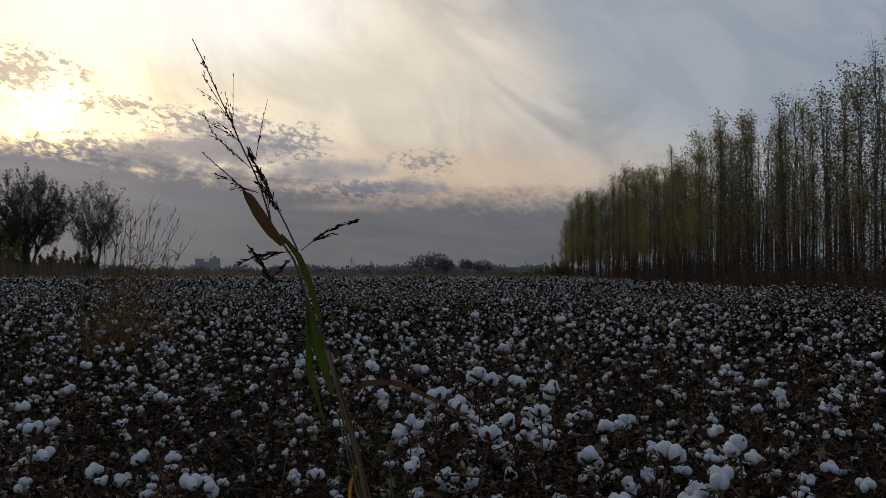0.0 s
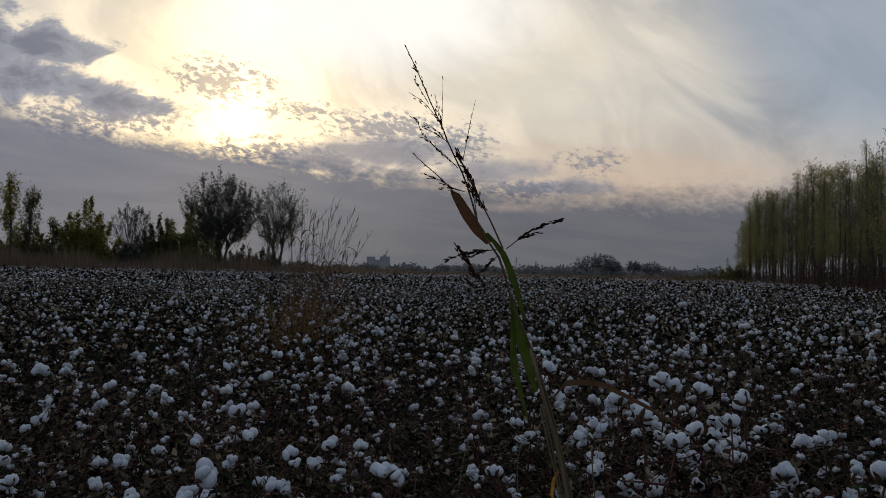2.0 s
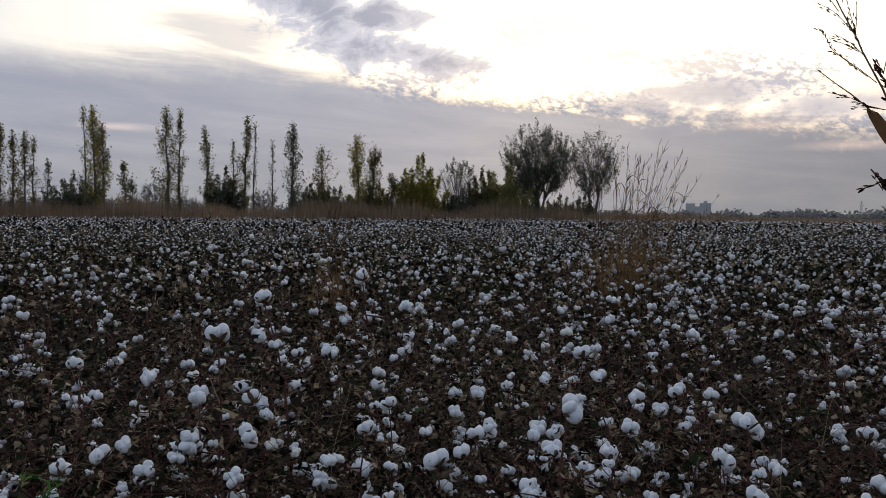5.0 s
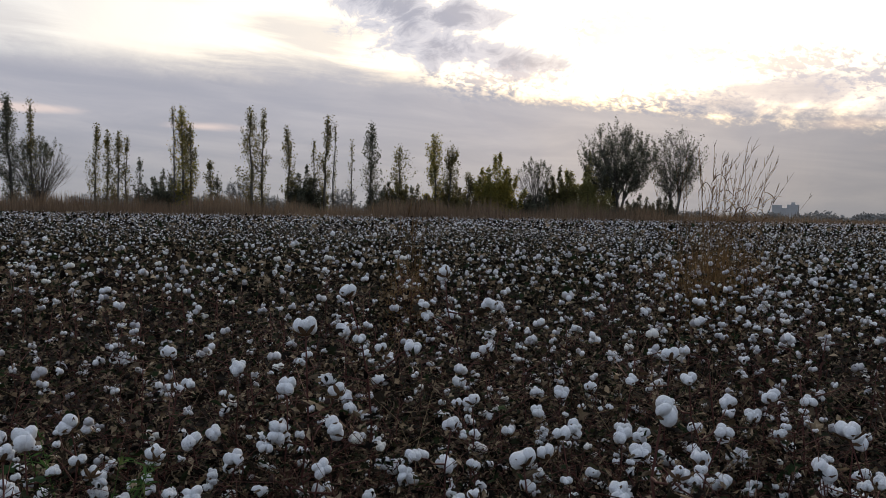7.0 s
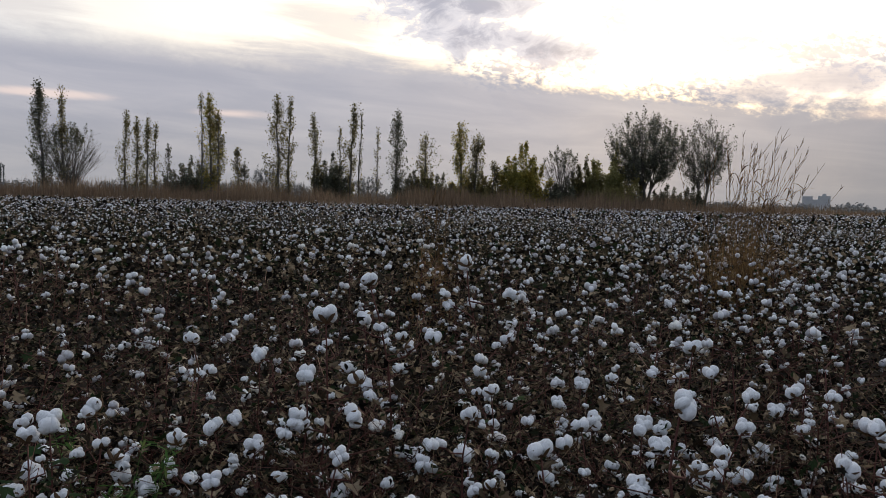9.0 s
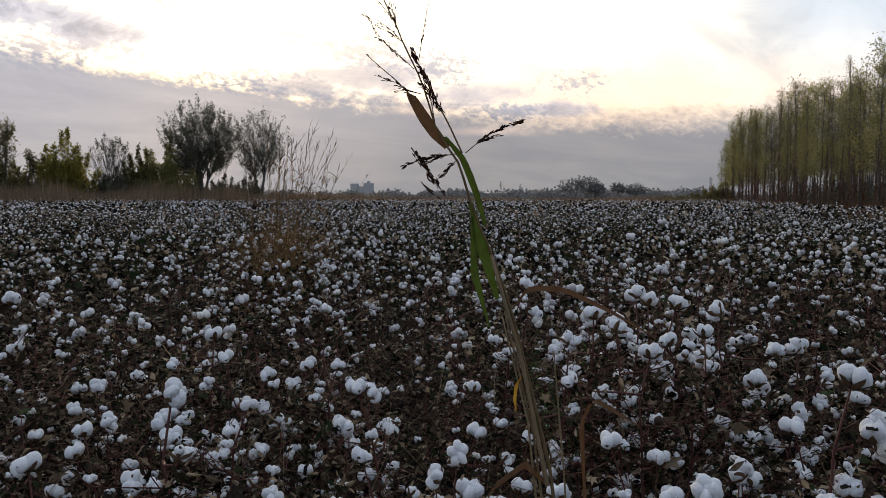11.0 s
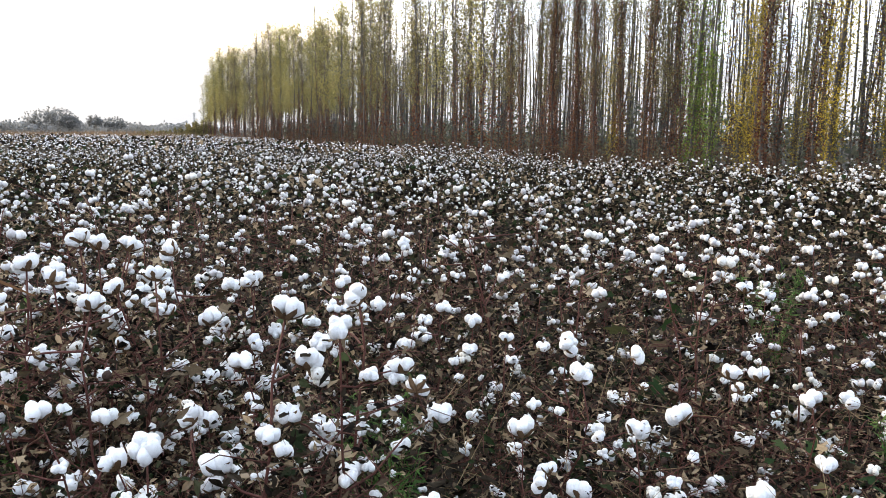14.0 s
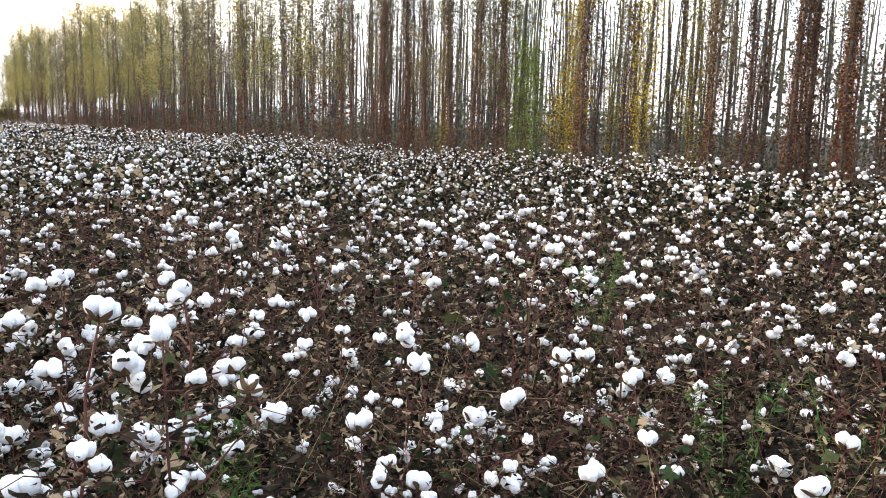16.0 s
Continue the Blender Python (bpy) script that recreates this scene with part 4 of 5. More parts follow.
for row, x0, y in spots:
    pick = gen.random()
    if y < 25:
        if row == 0 and 14.5 < y < 16.0:
            kind = "green"
        elif row == 0 and (13.3 < y < 14.5 or 10.6 < y < 11.9):
            kind = "gold"
        elif row == 0:
            kind = "brown" if pick < (0.85 if y < 10 else 0.55 if y < 16 else 0.12) else "bare"
        else:
            kind = "thin" if pick < 0.9 else "gold"
    else:
        lush = 0.5 + 0.5 * math.sin(y * 0.21 + 1.0)      # yellow-green crowns come in groups
        kind = "pale" if pick < (0.30 + 0.40 * lush if y > 42 else 0.06) else "olive" if pick < (0.80 if y > 42 else 0.5) else "thin"
    if y > 84 and row < 2:
        kind = "pale"
    stand(kind, int(gen.integers(0, 9)), x0 + gen.uniform(-0.6, 0.6), y, gen.uniform(0.84, 0.96) if y < 26 else gen.uniform(0.85, 1.0) * (1 + 0.05 * math.sin(y * 0.33)) * min(1, 1 - 0.02 * (y - 87)), gen.uniform(0, 360))
s = Soup()
for i in range(760):
    x, y = gen.uniform(19.5, 36), gen.uniform(-14, 90)
    lean = gen.normal(0, 0.25, 2)
    h = gen.uniform(8.2, 9.8)
    s.add(*tube([(x, y, 0), (x + lean[0] * 0.4, y + lean[1] * 0.4, h * 0.5), (x + lean[0], y + lean[1], h)], [0.05, 0.038, 0.012], 4), 0)
    n = 100
    t = np.sqrt(gen.uniform(0.08, 1, n))
    at = np.stack([x + lean[0] * t, y + lean[1] * t, h * t], 1) + gen.normal(0, 0.22, (n, 3))
    s.many(*SPECK, at, spins(n, 1.2, gen), gen.uniform(0.06, 0.11, n), 1)
thing("poplar_stand", s.mesh("poplar_stand", [BARK, OLIVE]), "many thin grey poplar trunks deeper in the plantation", "trees", kind="stuff")
for kind in TYPES:
    for ob in TYPES[kind]:
        if not placed.get(ob.name):
            stand(kind, TYPES[kind].index(ob), 20.5, gen.uniform(0, 60), 1.0, 0)


def column_tree(label, seed, height, width, leaf, count, leaf_size=0.17, low=0.07):
    """A slender poplar: steep branches with tufts of leaves along them, gaps between, a pointed top."""
    g = np.random.default_rng(seed)
    trunk, crown = Soup(), Soup()
    z = np.linspace(0, height, 8)
    path = np.stack([np.cumsum(g.normal(0, 0.07, 8)), np.cumsum(g.normal(0, 0.07, 8)), z], 1)
    trunk.add(*tube(path, np.linspace(0.06 + 0.012 * height * min(1, width / 2), 0.012, 8), 6))
    at = lambda h: np.array([np.interp(h, z, path[:, 0]), np.interp(h, z, path[:, 1]), h])
    arms = int(np.clip(12 + count / 90, 14, 62))
    where = []
    for i in range(arms + 4):
        u = (i + g.uniform(0, 1)) / arms
        a, h0 = g.uniform(0, 6.28), height * (low + (0.82 - low) * min(u, 1))
        r = width * 0.5 * min(1, (u + 0.3) / 0.55) * (1 - 0.6 * min(u, 1) ** 2) * g.uniform(0.4, 1.35)
        rise = height * g.uniform(0.09, 0.19)
        if u > 1:
            r, rise = 0.08, height * 0.17
        p0 = at(h0)
        out = np.array([math.cos(a), math.sin(a), 0])
        p1, p2 = p0 + out * r * 0.8 + (0, 0, rise * 0.4), p0 + out * r + (0, 0, rise)
        p2[2] = min(p2[2], height)
        trunk.add(*tube([p0, p1, p2], [0.022, 0.014, 0.005], 3))
        m = int(count / (arms + 4) * g.uniform(0.35, 1.65))
        t = g.uniform(0.1, 1.02, m)
        clump = np.round(t * 5) / 5 + g.normal(0, 0.035, m)       # tufts along the branch
        k = np.clip(np.where(g.random(m) < 0.7, clump, t), 0, 1.03)[:, None]
        pos = (1 - k) ** 2 * p0 + 2 * k * (1 - k) * p1 + k ** 2 * p2
        where.append(pos + g.normal(0, 1, (m, 3)) * np.array([0.11, 0.11, 0.15]) * (0.7 + 0.25 * width))
    pos = np.concatenate(where)
    crown.many(*SPECK, pos, spins(len(pos), 1.2, g), leaf_size * g.uniform(0.6, 1.3, len(pos)))
    root = thing("poplar_tree", trunk.mesh("poplar_trunk", [BARK], True), label, "tree", "trees along the far verge")
    part("crown", crown.mesh("crown", [leaf]), root)
    return root


def fan_tree(name, label, seed, height, spread, leaf, fingers, per_finger, leaf_size=0.19, fork=0.1, stems=3, open_to=1.75, leafy_to=9.0, inner=0.45, stem=0.2, bare_fan=False):
    """A broom of a tree: limbs fan out from a low fork to a rounded dome, each ending in an upright finger of leaves."""
    g = np.random.default_rng(seed)
    wood, where = Soup(), []
    forks = []
    for i in range(stems):
        a = i * 6.28 / stems + g.uniform(0, 1)
        top = np.array([0.10 * spread * math.cos(a), 0.10 * spread * math.sin(a), height * (fork + 0.22)])
        wood.add(*tube([(0.06 * math.cos(a), 0.06 * math.sin(a), 0), top * (0.45, 0.45, 0.5), top], [stem, stem * 0.75, stem * 0.5], 7))
        forks.append(top)
    centre, half = np.array([0, 0, height * 0.57]), np.array([spread / 2, spread / 2, height * 0.37])
    k = np.linspace(0, 1, 5)[:, None]
    mains = []
    for i in range(8 + fingers // 22):
        theta, a = 0.15 + (open_to * 0.62) * math.sqrt(i / (8 + fingers // 22)), i * 2.4
        end = centre + half * 0.72 * np.array([math.sin(theta) * math.cos(a), math.sin(theta) * math.sin(a), math.cos(theta)])
        base = forks[i % stems] * g.uniform(0.7, 1.0)
        way = base + (end - base) * np.concatenate([k ** 1.05, k ** 1.05, k ** 0.9], 1)
        way[1:-1] += g.normal(0, 0.012 * height, (3, 3))
        wood.add(*tube(way, np.linspace(stem * 0.32, 0.02, 5), 5))
        mains.append(way)
    boughs = np.concatenate([w[1:] for w in mains])
    for i in range(fingers):
        theta = open_to * math.sqrt((i + 0.5) / fingers)          # from straight up to below level
        a, q = i * 2.4 + g.uniform(-0.4, 0.4), inner + (1 - inner) * math.sqrt(g.uniform(0, 1))
        d = np.array([math.sin(theta) * math.cos(a), math.sin(theta) * math.sin(a), math.cos(theta)])
        end = centre + half * (1, 1, 1 if d[2] > 0 else 1.1) * d * q * g.uniform(0.92, 1.04)
        if d[2] < 0:
            end[:2] *= 1 + 0.45 * d[2]
        under = boughs[boughs[:, 2] < end[2] - 0.02 * height]
        base = under[np.argmin(np.linalg.norm((under - end) * (1, 1, 0.6), axis=1))] if len(under) and not bare_fan else forks[i % stems] * g.uniform(0.5, 1.0)
        way = base + (end - base) * np.concatenate([k, k, k ** 0.85], 1)
        way[1:-1] += g.normal(0, 0.006 * height, (3, 3))
        wood.add(*tube(way, np.linspace(min(stem * 0.2, 0.022), 0.008, 5), 3))
        lean = np.array([d[0] * 0.35, d[1] * 0.35, 1.0]) + g.normal(0, 0.12, 3)
        tip = end + lean / np.linalg.norm(lean) * height * g.uniform(0.05, 0.10)
        wood.add(*tube([way[-2], tip], [0.016, 0.005], 3))
        for _ in range(3):
            w = way[g.integers(2, 5)]
            wood.add(*tube([w, w + (g.normal(0, 0.05) * height, g.normal(0, 0.05) * height, g.uniform(0.03, 0.1) * height)], [0.012, 0.004], 3))
        if theta > leafy_to * g.uniform(0.8, 1.25):
            continue
        m = int(per_finger * g.uniform(0.5, 1.5))
        t = g.uniform(-0.45, 1.0, m)[:, None]
        pos = np.where(t > 0, end + (tip - end) * t, end + (end - way[-3]) * t) + g.normal(0, 1, (m, 3)) * height * np.array([0.0085, 0.0085, 0.013])
        where.append(pos)
    pos = np.concatenate(where)
    crown = Soup()
    crown.many(*SPECK, pos, spins(len(pos), 1.2, g), leaf_size * g.uniform(0.6, 1.3, len(pos)))
    root = thing(name, wood.mesh(name, [BARK], True), label, "tree", "trees along the far verge")
    part("crown", crown.mesh("crown", [leaf]), root)
    return root


def spired_bush(label, seed, height, spread, leaf, count, spires, leaf_size=0.19, group="trees along the far verge"):
    """A bush of many upright leaders of uneven height, each a narrow cone of leaves."""
    g = np.random.default_rng(seed)
    wood, where = Soup(), []
    for i in range(spires):
        a, q = i * 2.4 + g.uniform(-0.4, 0.4), math.sqrt((i + 0.3) / spires)
        r = spread / 2 * q
        h = height * (1 - 0.48 * q ** 1.6) * g.uniform(0.78, 1.04) if i else height
        foot, tip = np.array([r * 0.45 * math.cos(a), r * 0.45 * math.sin(a), 0]), np.array([r * math.cos(a), r * math.sin(a), h])
        wood.add(*tube([foot, (foot + tip) / 2 + g.normal(0, 0.05, 3), tip], [0.04, 0.025, 0.006], 4))
        m = int(count / spires * (0.6 + 0.8 * h / height))
        u = g.uniform(0.03, 1, m) ** 0.85
        wide = (0.11 + 0.06 * spread / height) * height * (1.03 - u) ** 0.6 * (0.75 + 0.35 * np.sin(u * 19 + i))
        b, w = g.uniform(0, 6.28, m), np.sqrt(g.uniform(0, 1, m))
        where.append(foot + (tip - foot) * u[:, None] + np.stack([wide * w * np.cos(b), wide * w * np.sin(b), g.normal(0, 0.1, m)], 1))
    m = int(count * 0.5)                                    # the dense lower part
    u, a, q = g.uniform(0, 1, m), g.uniform(0, 6.28, m), np.sqrt(g.uniform(0, 1, m))
    wide = spread / 2 * q * (1 - 0.55 * u) * (0.85 + 0.2 * np.sin(a * 5 + seed))
    where.append(np.stack([wide * np.cos(a), wide * np.sin(a), height * 0.58 * u], 1))
    pos = np.concatenate(where)
    pos[:, 2] = np.maximum(pos[:, 2], 0.1)
    crown = Soup()
    crown.many(*SPECK, pos, spins(len(pos), 1.2, g), leaf_size * g.uniform(0.6, 1.3, len(pos)))
    root = thing("bush", wood.mesh("bush", [BARK], True), label, "bush", group)
    part("crown", crown.mesh("crown", [leaf]), root)
    return root


def on_line(ob, a, beyond=0.0, turn=0.0):
    """Set a tree on the verge in the north-west, in the direction a (degrees left of straight ahead)."""
    d = (78 + beyond) / math.cos(radians(a - 45))
    ob.matrix_basis = pose(-d * math.sin(radians(a)), d * math.cos(radians(a)), 0, 0, 0, turn)


# narrow poplars: direction, height, width, leaf colour (0 dark, 1 olive, 2 gold), leaves
for i, (a, h, w, c, n) in enumerate([
        (73.0, 11.2, 3.2, 0, 1300), (68.6, 11.7, 2.6, 0, 1100), (67.6, 11.3, 1.6, 1, 450), (63.7, 9.1, 1.4, 1, 380), (63.1, 8.5, 1.5, 1, 360),
        (62.5, 8.5, 1.5, 1, 360), (61.8, 8.0, 1.2, 1, 160), (61.0, 5.9, 1.1, 0, 150), (58.9, 11.1, 1.2, 1, 110), (58.2, 11.0, 2.5, 2, 900),
        (57.8, 9.3, 1.6, 1, 400), (56.6, 6.0, 1.3, 1, 260), (56.2, 4.4, 1.4, 0, 260), (53.8, 11.1, 2.3, 1, 620), (52.9, 11.0, 1.4, 1, 380),
        (51.1, 9.3, 1.6, 1, 480), (49.2, 8.1, 0.9, 1, 110), (48.6, 10.4, 1.7, 1, 560), (48.1, 9.8, 0.8, 1, 90), (46.7, 8.1, 0.7, 1, 90),
        (45.5, 9.9, 1.9, 0, 600), (43.2, 7.7, 3.3, 1, 460), (40.8, 8.9, 2.4, 2, 900), (39.9, 7.8, 2.2, 1, 700), (38.5, 5.1, 2.0, 1, 420)]):
    on_line(column_tree(["dark slender poplar", "slender olive poplar with thin leaves", "golden autumn poplar"][c] + " beyond the field", 300 + i, h, w, (DARK, COLUMN, BUSH)[c], int(n * (4.6 if n < 600 else 5.4))), a)
# trees with a fan of limbs
on_line(fan_tree("large_tree", "large dark brush-topped tree beyond the field", 400, 11.1, 8.0, DARK, 380, 58, 0.16, open_to=2.35, inner=0.2), 27.7, 1.0)
on_line(fan_tree("large_tree", "large sparse brush-topped tree beyond the field", 401, 10.7, 6.0, DARK, 230, 26, 0.16, stems=2, open_to=2.3, inner=0.25, fork=0.14), 23.8, 1.0)
on_line(fan_tree("willow_tree", "bare-stemmed willow with a dark tuft", 402, 7.9, 6.2, DARK, 150, 75, 0.16, fork=0.0, stems=6, open_to=1.75, leafy_to=0.8, inner=0.55, stem=0.10, bare_fan=True), 67.1, 1.0)
on_line(fan_tree("small_tree", "grey bare small tree with a dark top", 407, 6.9, 4.4, DARK, 80, 40, 0.15, fork=0.02, stems=4, open_to=1.5, leafy_to=0.9, inner=0.6, stem=0.08, bare_fan=True), 33.5, 1.0)
# bushes: direction, height, width, leaf, leaves, leaders
for i, (label, a, h, w, leaf, n, spires) in enumerate([
        ("grey green bush on the verge", 59.7, 5.0, 5.4, DARK, 5200, 26), ("dark green bush on the verge", 50.0, 5.7, 4.8, DARK, 7500, 20),
        ("grey bush on the verge", 44.2, 4.2, 3.6, DARK, 3000, 14), ("yellow green pointed bush on the verge", 36.3, 7.3, 6.6, BUSH, 11000, 20),
        ("dark tangled bush on the verge", 33.4, 3.9, 6.6, DARK, 6500, 24), ("olive bush on the verge", 31.9, 5.9, 3.8, COLUMN, 5000, 11),
        ("golden green bush on the verge", 29.9, 7.4, 6.4, LIME, 11000, 18), ("low dark bush under the large trees", 24.6, 3.2, 4.0, DARK, 3600, 16),
        ("dark thicket on the verge", 42.2, 3.8, 7.0, DARK, 6000, 26), ("olive thicket below the golden poplars", 39.4, 4.2, 7.0, COLUMN, 8000, 22),
        ("dark brushwood below the olive poplar", 43.4, 4.6, 3.4, COLUMN, 3600, 12), ("low brushwood under the large trees", 26.3, 3.4, 4.5, DARK, 3400, 18), ("dark brushwood under the large trees", 27.9, 3.0, 3.4, DARK, 2600, 14)]):
    on_line(spired_bush(label, 420 + i, h, w, leaf, int(n * 1.5), spires), a, 1.0)
# rounded trees behind the verge, haze put into their colour: direction, distance, height, width
for i, (a, d, h, w) in enumerate(((54.6, 160, 7.3, 6.0), (47.4, 160, 5.8, 6.5), (44.6, 150, 6.0, 6.0), (56.5, 170, 4.6, 8.0), (52.6, 175, 4.6, 7.0), (1.4, 168, 5.0, 7.0), (0.5, 172, 5.8, 6.0), (-0.2, 170, 4.2, 4.0), (-1.7, 175, 4.2, 3.6), (-2.9, 170, 3.8, 5.0))):
    fan_tree("hazy_tree", "rounded tree beyond the field, haze painted into its grey", 470 + i, h, w, HAZE_TINTED, 130, 11, 0.28, 0.02, 4, 2.0, inner=0.35, stem=0.10).matrix_basis = pose(-d * math.sin(radians(a)), d * math.cos(radians(a)), 0)

for i, (x, y, h, w) in enumerate(((13.6, 98.5, 2.4, 3.6), (15.0, 98.0, 3.4, 4.2), (12.9, 94.0, 1.7, 2.6), (11.4, 99.5, 1.6, 4.0), (9.0, 100.5, 1.3, 4.5))):
    spired_bush("olive green bush at the end of the poplar rows", 450 + i, h, w, COLUMN, 4200, 16, 0.15, "bushes at the end of the poplars").matrix_basis = pose(x, y, 0)


# ---------------------------------------------------------------- verges and distance
BLADE_TRI = (np.array([(-0.5, 0, 0), (0.5, 0, 0), (0.0, 0.12, 1.0)]), np.array([(0, 1, 2)]))


def blades(gen, x, y, heights, widths, lean=0.2, z0=0.0):
    s = Soup()
    s.many(*BLADE_TRI, np.stack([x, y, np.full(len(x), z0)], 1), spins(len(x), lean, gen), np.stack([widths, heights, heights], 1))
    return s


gen = np.random.default_rng(9)
n = 60000
along, across = gen.uniform(-62, 85, n), gen.uniform(FIELD_WEST, 80, n)
clump = 0.75 + 0.5 * np.sin(along * 0.23 + np.sin(along * 0.61) * 2)
bx, by = along * 0.7071 - across * 0.7071, along * 0.7071 + across * 0.7071
thing("verge_grass", blades(gen, bx, by, gen.uniform(0.9, 2.2, n) * (0.75 + 0.5 * clump) * np.interp(along, [18, 46], [1.0, 0.42]), gen.uniform(0.04, 0.10, n)).mesh("verge_grass", [VERGE]), "strip of dry brown grass along the field edge", "grass", kind="stuff")
n = 26000
bx, by = gen.uniform(FIELD_EAST, 15.2, n), gen.uniform(-8, 96, n)
thing("tree_verge_grass", blades(gen, bx, by, gen.uniform(0.25, 1.0, n) * (0.75 + 0.4 * np.sin(by * 0.8 + np.sin(by * 2.1))), gen.uniform(0.01, 0.03, n), 0.5).mesh("tree_verge_grass", [VERGE]), "dry brown weeds at the foot of the poplars", "grass", kind="stuff")
n = 20000
bx, by = gen.uniform(-60, 40, n), gen.uniform(FIELD_NORTH, 130, n)
thing("end_verge_grass", blades(gen, bx, by, gen.uniform(0.5, 1.3, n) * (0.8 + 0.25 * np.sin(bx * 0.21)), gen.uniform(0.08, 0.22, n)).mesh("end_verge_grass", [VERGE]), "dry grass beyond the end of the field", "grass", kind="stuff")


n = 24000
bx, by = gen.uniform(13.2, 16.2, n), gen.uniform(-9, 60, n)
top = 1.25 + 0.45 * np.sin(by * 0.9 + np.sin(by * 2.3)) + 0.25 * np.sin(by * 3.1)
s = Soup()
s.many(*SPECK, np.stack([bx, by, top * gen.uniform(0.05, 1, n)], 1), spins(n, 1.2, gen), gen.uniform(0.05, 0.10, n))
thing("dry_shrubs", s.mesh("dry_shrubs", [SHRUB]), "brown withered shrubs at the foot of the poplars", "shrubs", kind="stuff")


def thicket(gen):
    """Dark undergrowth behind the rows of poplars."""
    s = Soup()
    n = 48000
    x, y = gen.uniform(19.2, 30, n), gen.uniform(-12, 100, n)
    top = np.where(y < 13, 3.9, 1.8) + 0.9 * np.sin(y * 0.35 + np.sin(y * 0.9)) + 0.5 * np.sin(y * 1.7)
    s.many(*SPECK, np.stack([x, y, top * np.sqrt(gen.uniform(0, 1, n))], 1), spins(n, 1.2, gen), gen.uniform(0.1, 0.26, n))
    return s.mesh("undergrowth", [DARK])


thing("undergrowth", thicket(gen), "dark green undergrowth behind the poplar rows", "undergrowth", kind="stuff")


def distant_clump(gen, a, d, width, height, count, s, leaf=1.0):
    px = gen.uniform(-0.5, 0.5, count)
    top = height * (1 - (2 * px) ** 2 * 0.75) * gen.uniform(0.75, 1.1, count)
    pz = top * gen.uniform(0, 1, count) ** 0.8
    u = np.array([math.cos(radians(a)), math.sin(radians(a)), 0])
    c = np.array([-d * math.sin(radians(a)), d * math.cos(radians(a)), 0])
    pos = c + u * (px * width)[:, None] + np.stack([gen.normal(0, width * 0.15, count), gen.normal(0, width * 0.15, count), pz], 1)
    s.many(*LEAFLET, pos, spins(count, 1.2, gen), gen.uniform(0.8, 1.7, count) * (d / 330) ** 0.8 * leaf)


s = Soup()
for i in range(150):
    a = gen.uniform(-12, 88)
    distant_clump(gen, a, gen.uniform(300, 380), gen.uniform(6, 24), gen.uniform(2.0, 4.0) + (gen.uniform(0, 3.5) if a > 40 else 0), 260, s)
thing("distant_trees", s.mesh("distant_trees", [FAR_TREE]), "line of far-off trees, haze painted into their grey", "trees", kind="stuff")
for a, w, h in ((3.6, 6.0, 2.4), (-0.3, 9, 2.6), (-4.4, 6, 2.4)):
    s = Soup()
    distant_clump(gen, a, 170, w, h, 1800, s, 0.4)
    thing("distant_bush", s.mesh("distant_bush", [HAZE_TINTED]), "rounded bush beyond the field, haze painted into its grey", "bush", "bushes at the end of the field")
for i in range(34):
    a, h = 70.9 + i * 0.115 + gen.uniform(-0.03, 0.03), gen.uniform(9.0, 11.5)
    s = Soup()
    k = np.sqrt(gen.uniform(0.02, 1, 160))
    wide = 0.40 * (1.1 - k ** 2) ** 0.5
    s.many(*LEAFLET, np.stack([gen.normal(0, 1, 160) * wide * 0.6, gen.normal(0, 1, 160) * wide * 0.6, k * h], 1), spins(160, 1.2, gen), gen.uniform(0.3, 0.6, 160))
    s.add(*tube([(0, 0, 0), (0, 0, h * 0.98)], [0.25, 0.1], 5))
    thing("distant_poplar", s.mesh("distant_poplar", [FAR_TREE]), "poplar in a far row, haze painted into its grey", "tree", "far row of poplars", at=pose(-330 * math.sin(radians(a)), 330 * math.cos(radians(a)), 0))


def apartment_block():
    bm = bmesh.new()
    for x0, x1, h in ((-9, -2.4, 9.6), (-2.6, 1.2, 7.4), (1.0, 9, 9.9)):
        bmesh.ops.create_cube(bm, size=1, matrix=Matrix.Translation(((x0 + x1) / 2, 0, h / 2)) @ Matrix.Diagonal((x1 - x0, 10, h, 1)))
    me = bpy.data.meshes.new("apartment_block")
    bm.to_mesh(me), bm.free()
    me.materials.append(CONCRETE)
    d, a = 620, 16.6
    ob = thing("apartment_block", me, "blocky building far off, haze painted into its grey", "building", at=pose(-d * math.sin(radians(a)), d * math.cos(radians(a)), 0, 0, 0, a))
    bm = bmesh.new()
    bmesh.ops.create_cube(bm, size=1, matrix=Matrix.Translation((0, 0, 10.6)) @ Matrix.Diagonal((2.6, 4, 2.0, 1)))
    me = bpy.data.meshes.new("roof_housing")
    bm.to_mesh(me), bm.free()
    me.materials.append(CONCRETE)
    part("roof_housing", me, ob, at=Matrix.Translation((5, 0, 0)))


apartment_block()


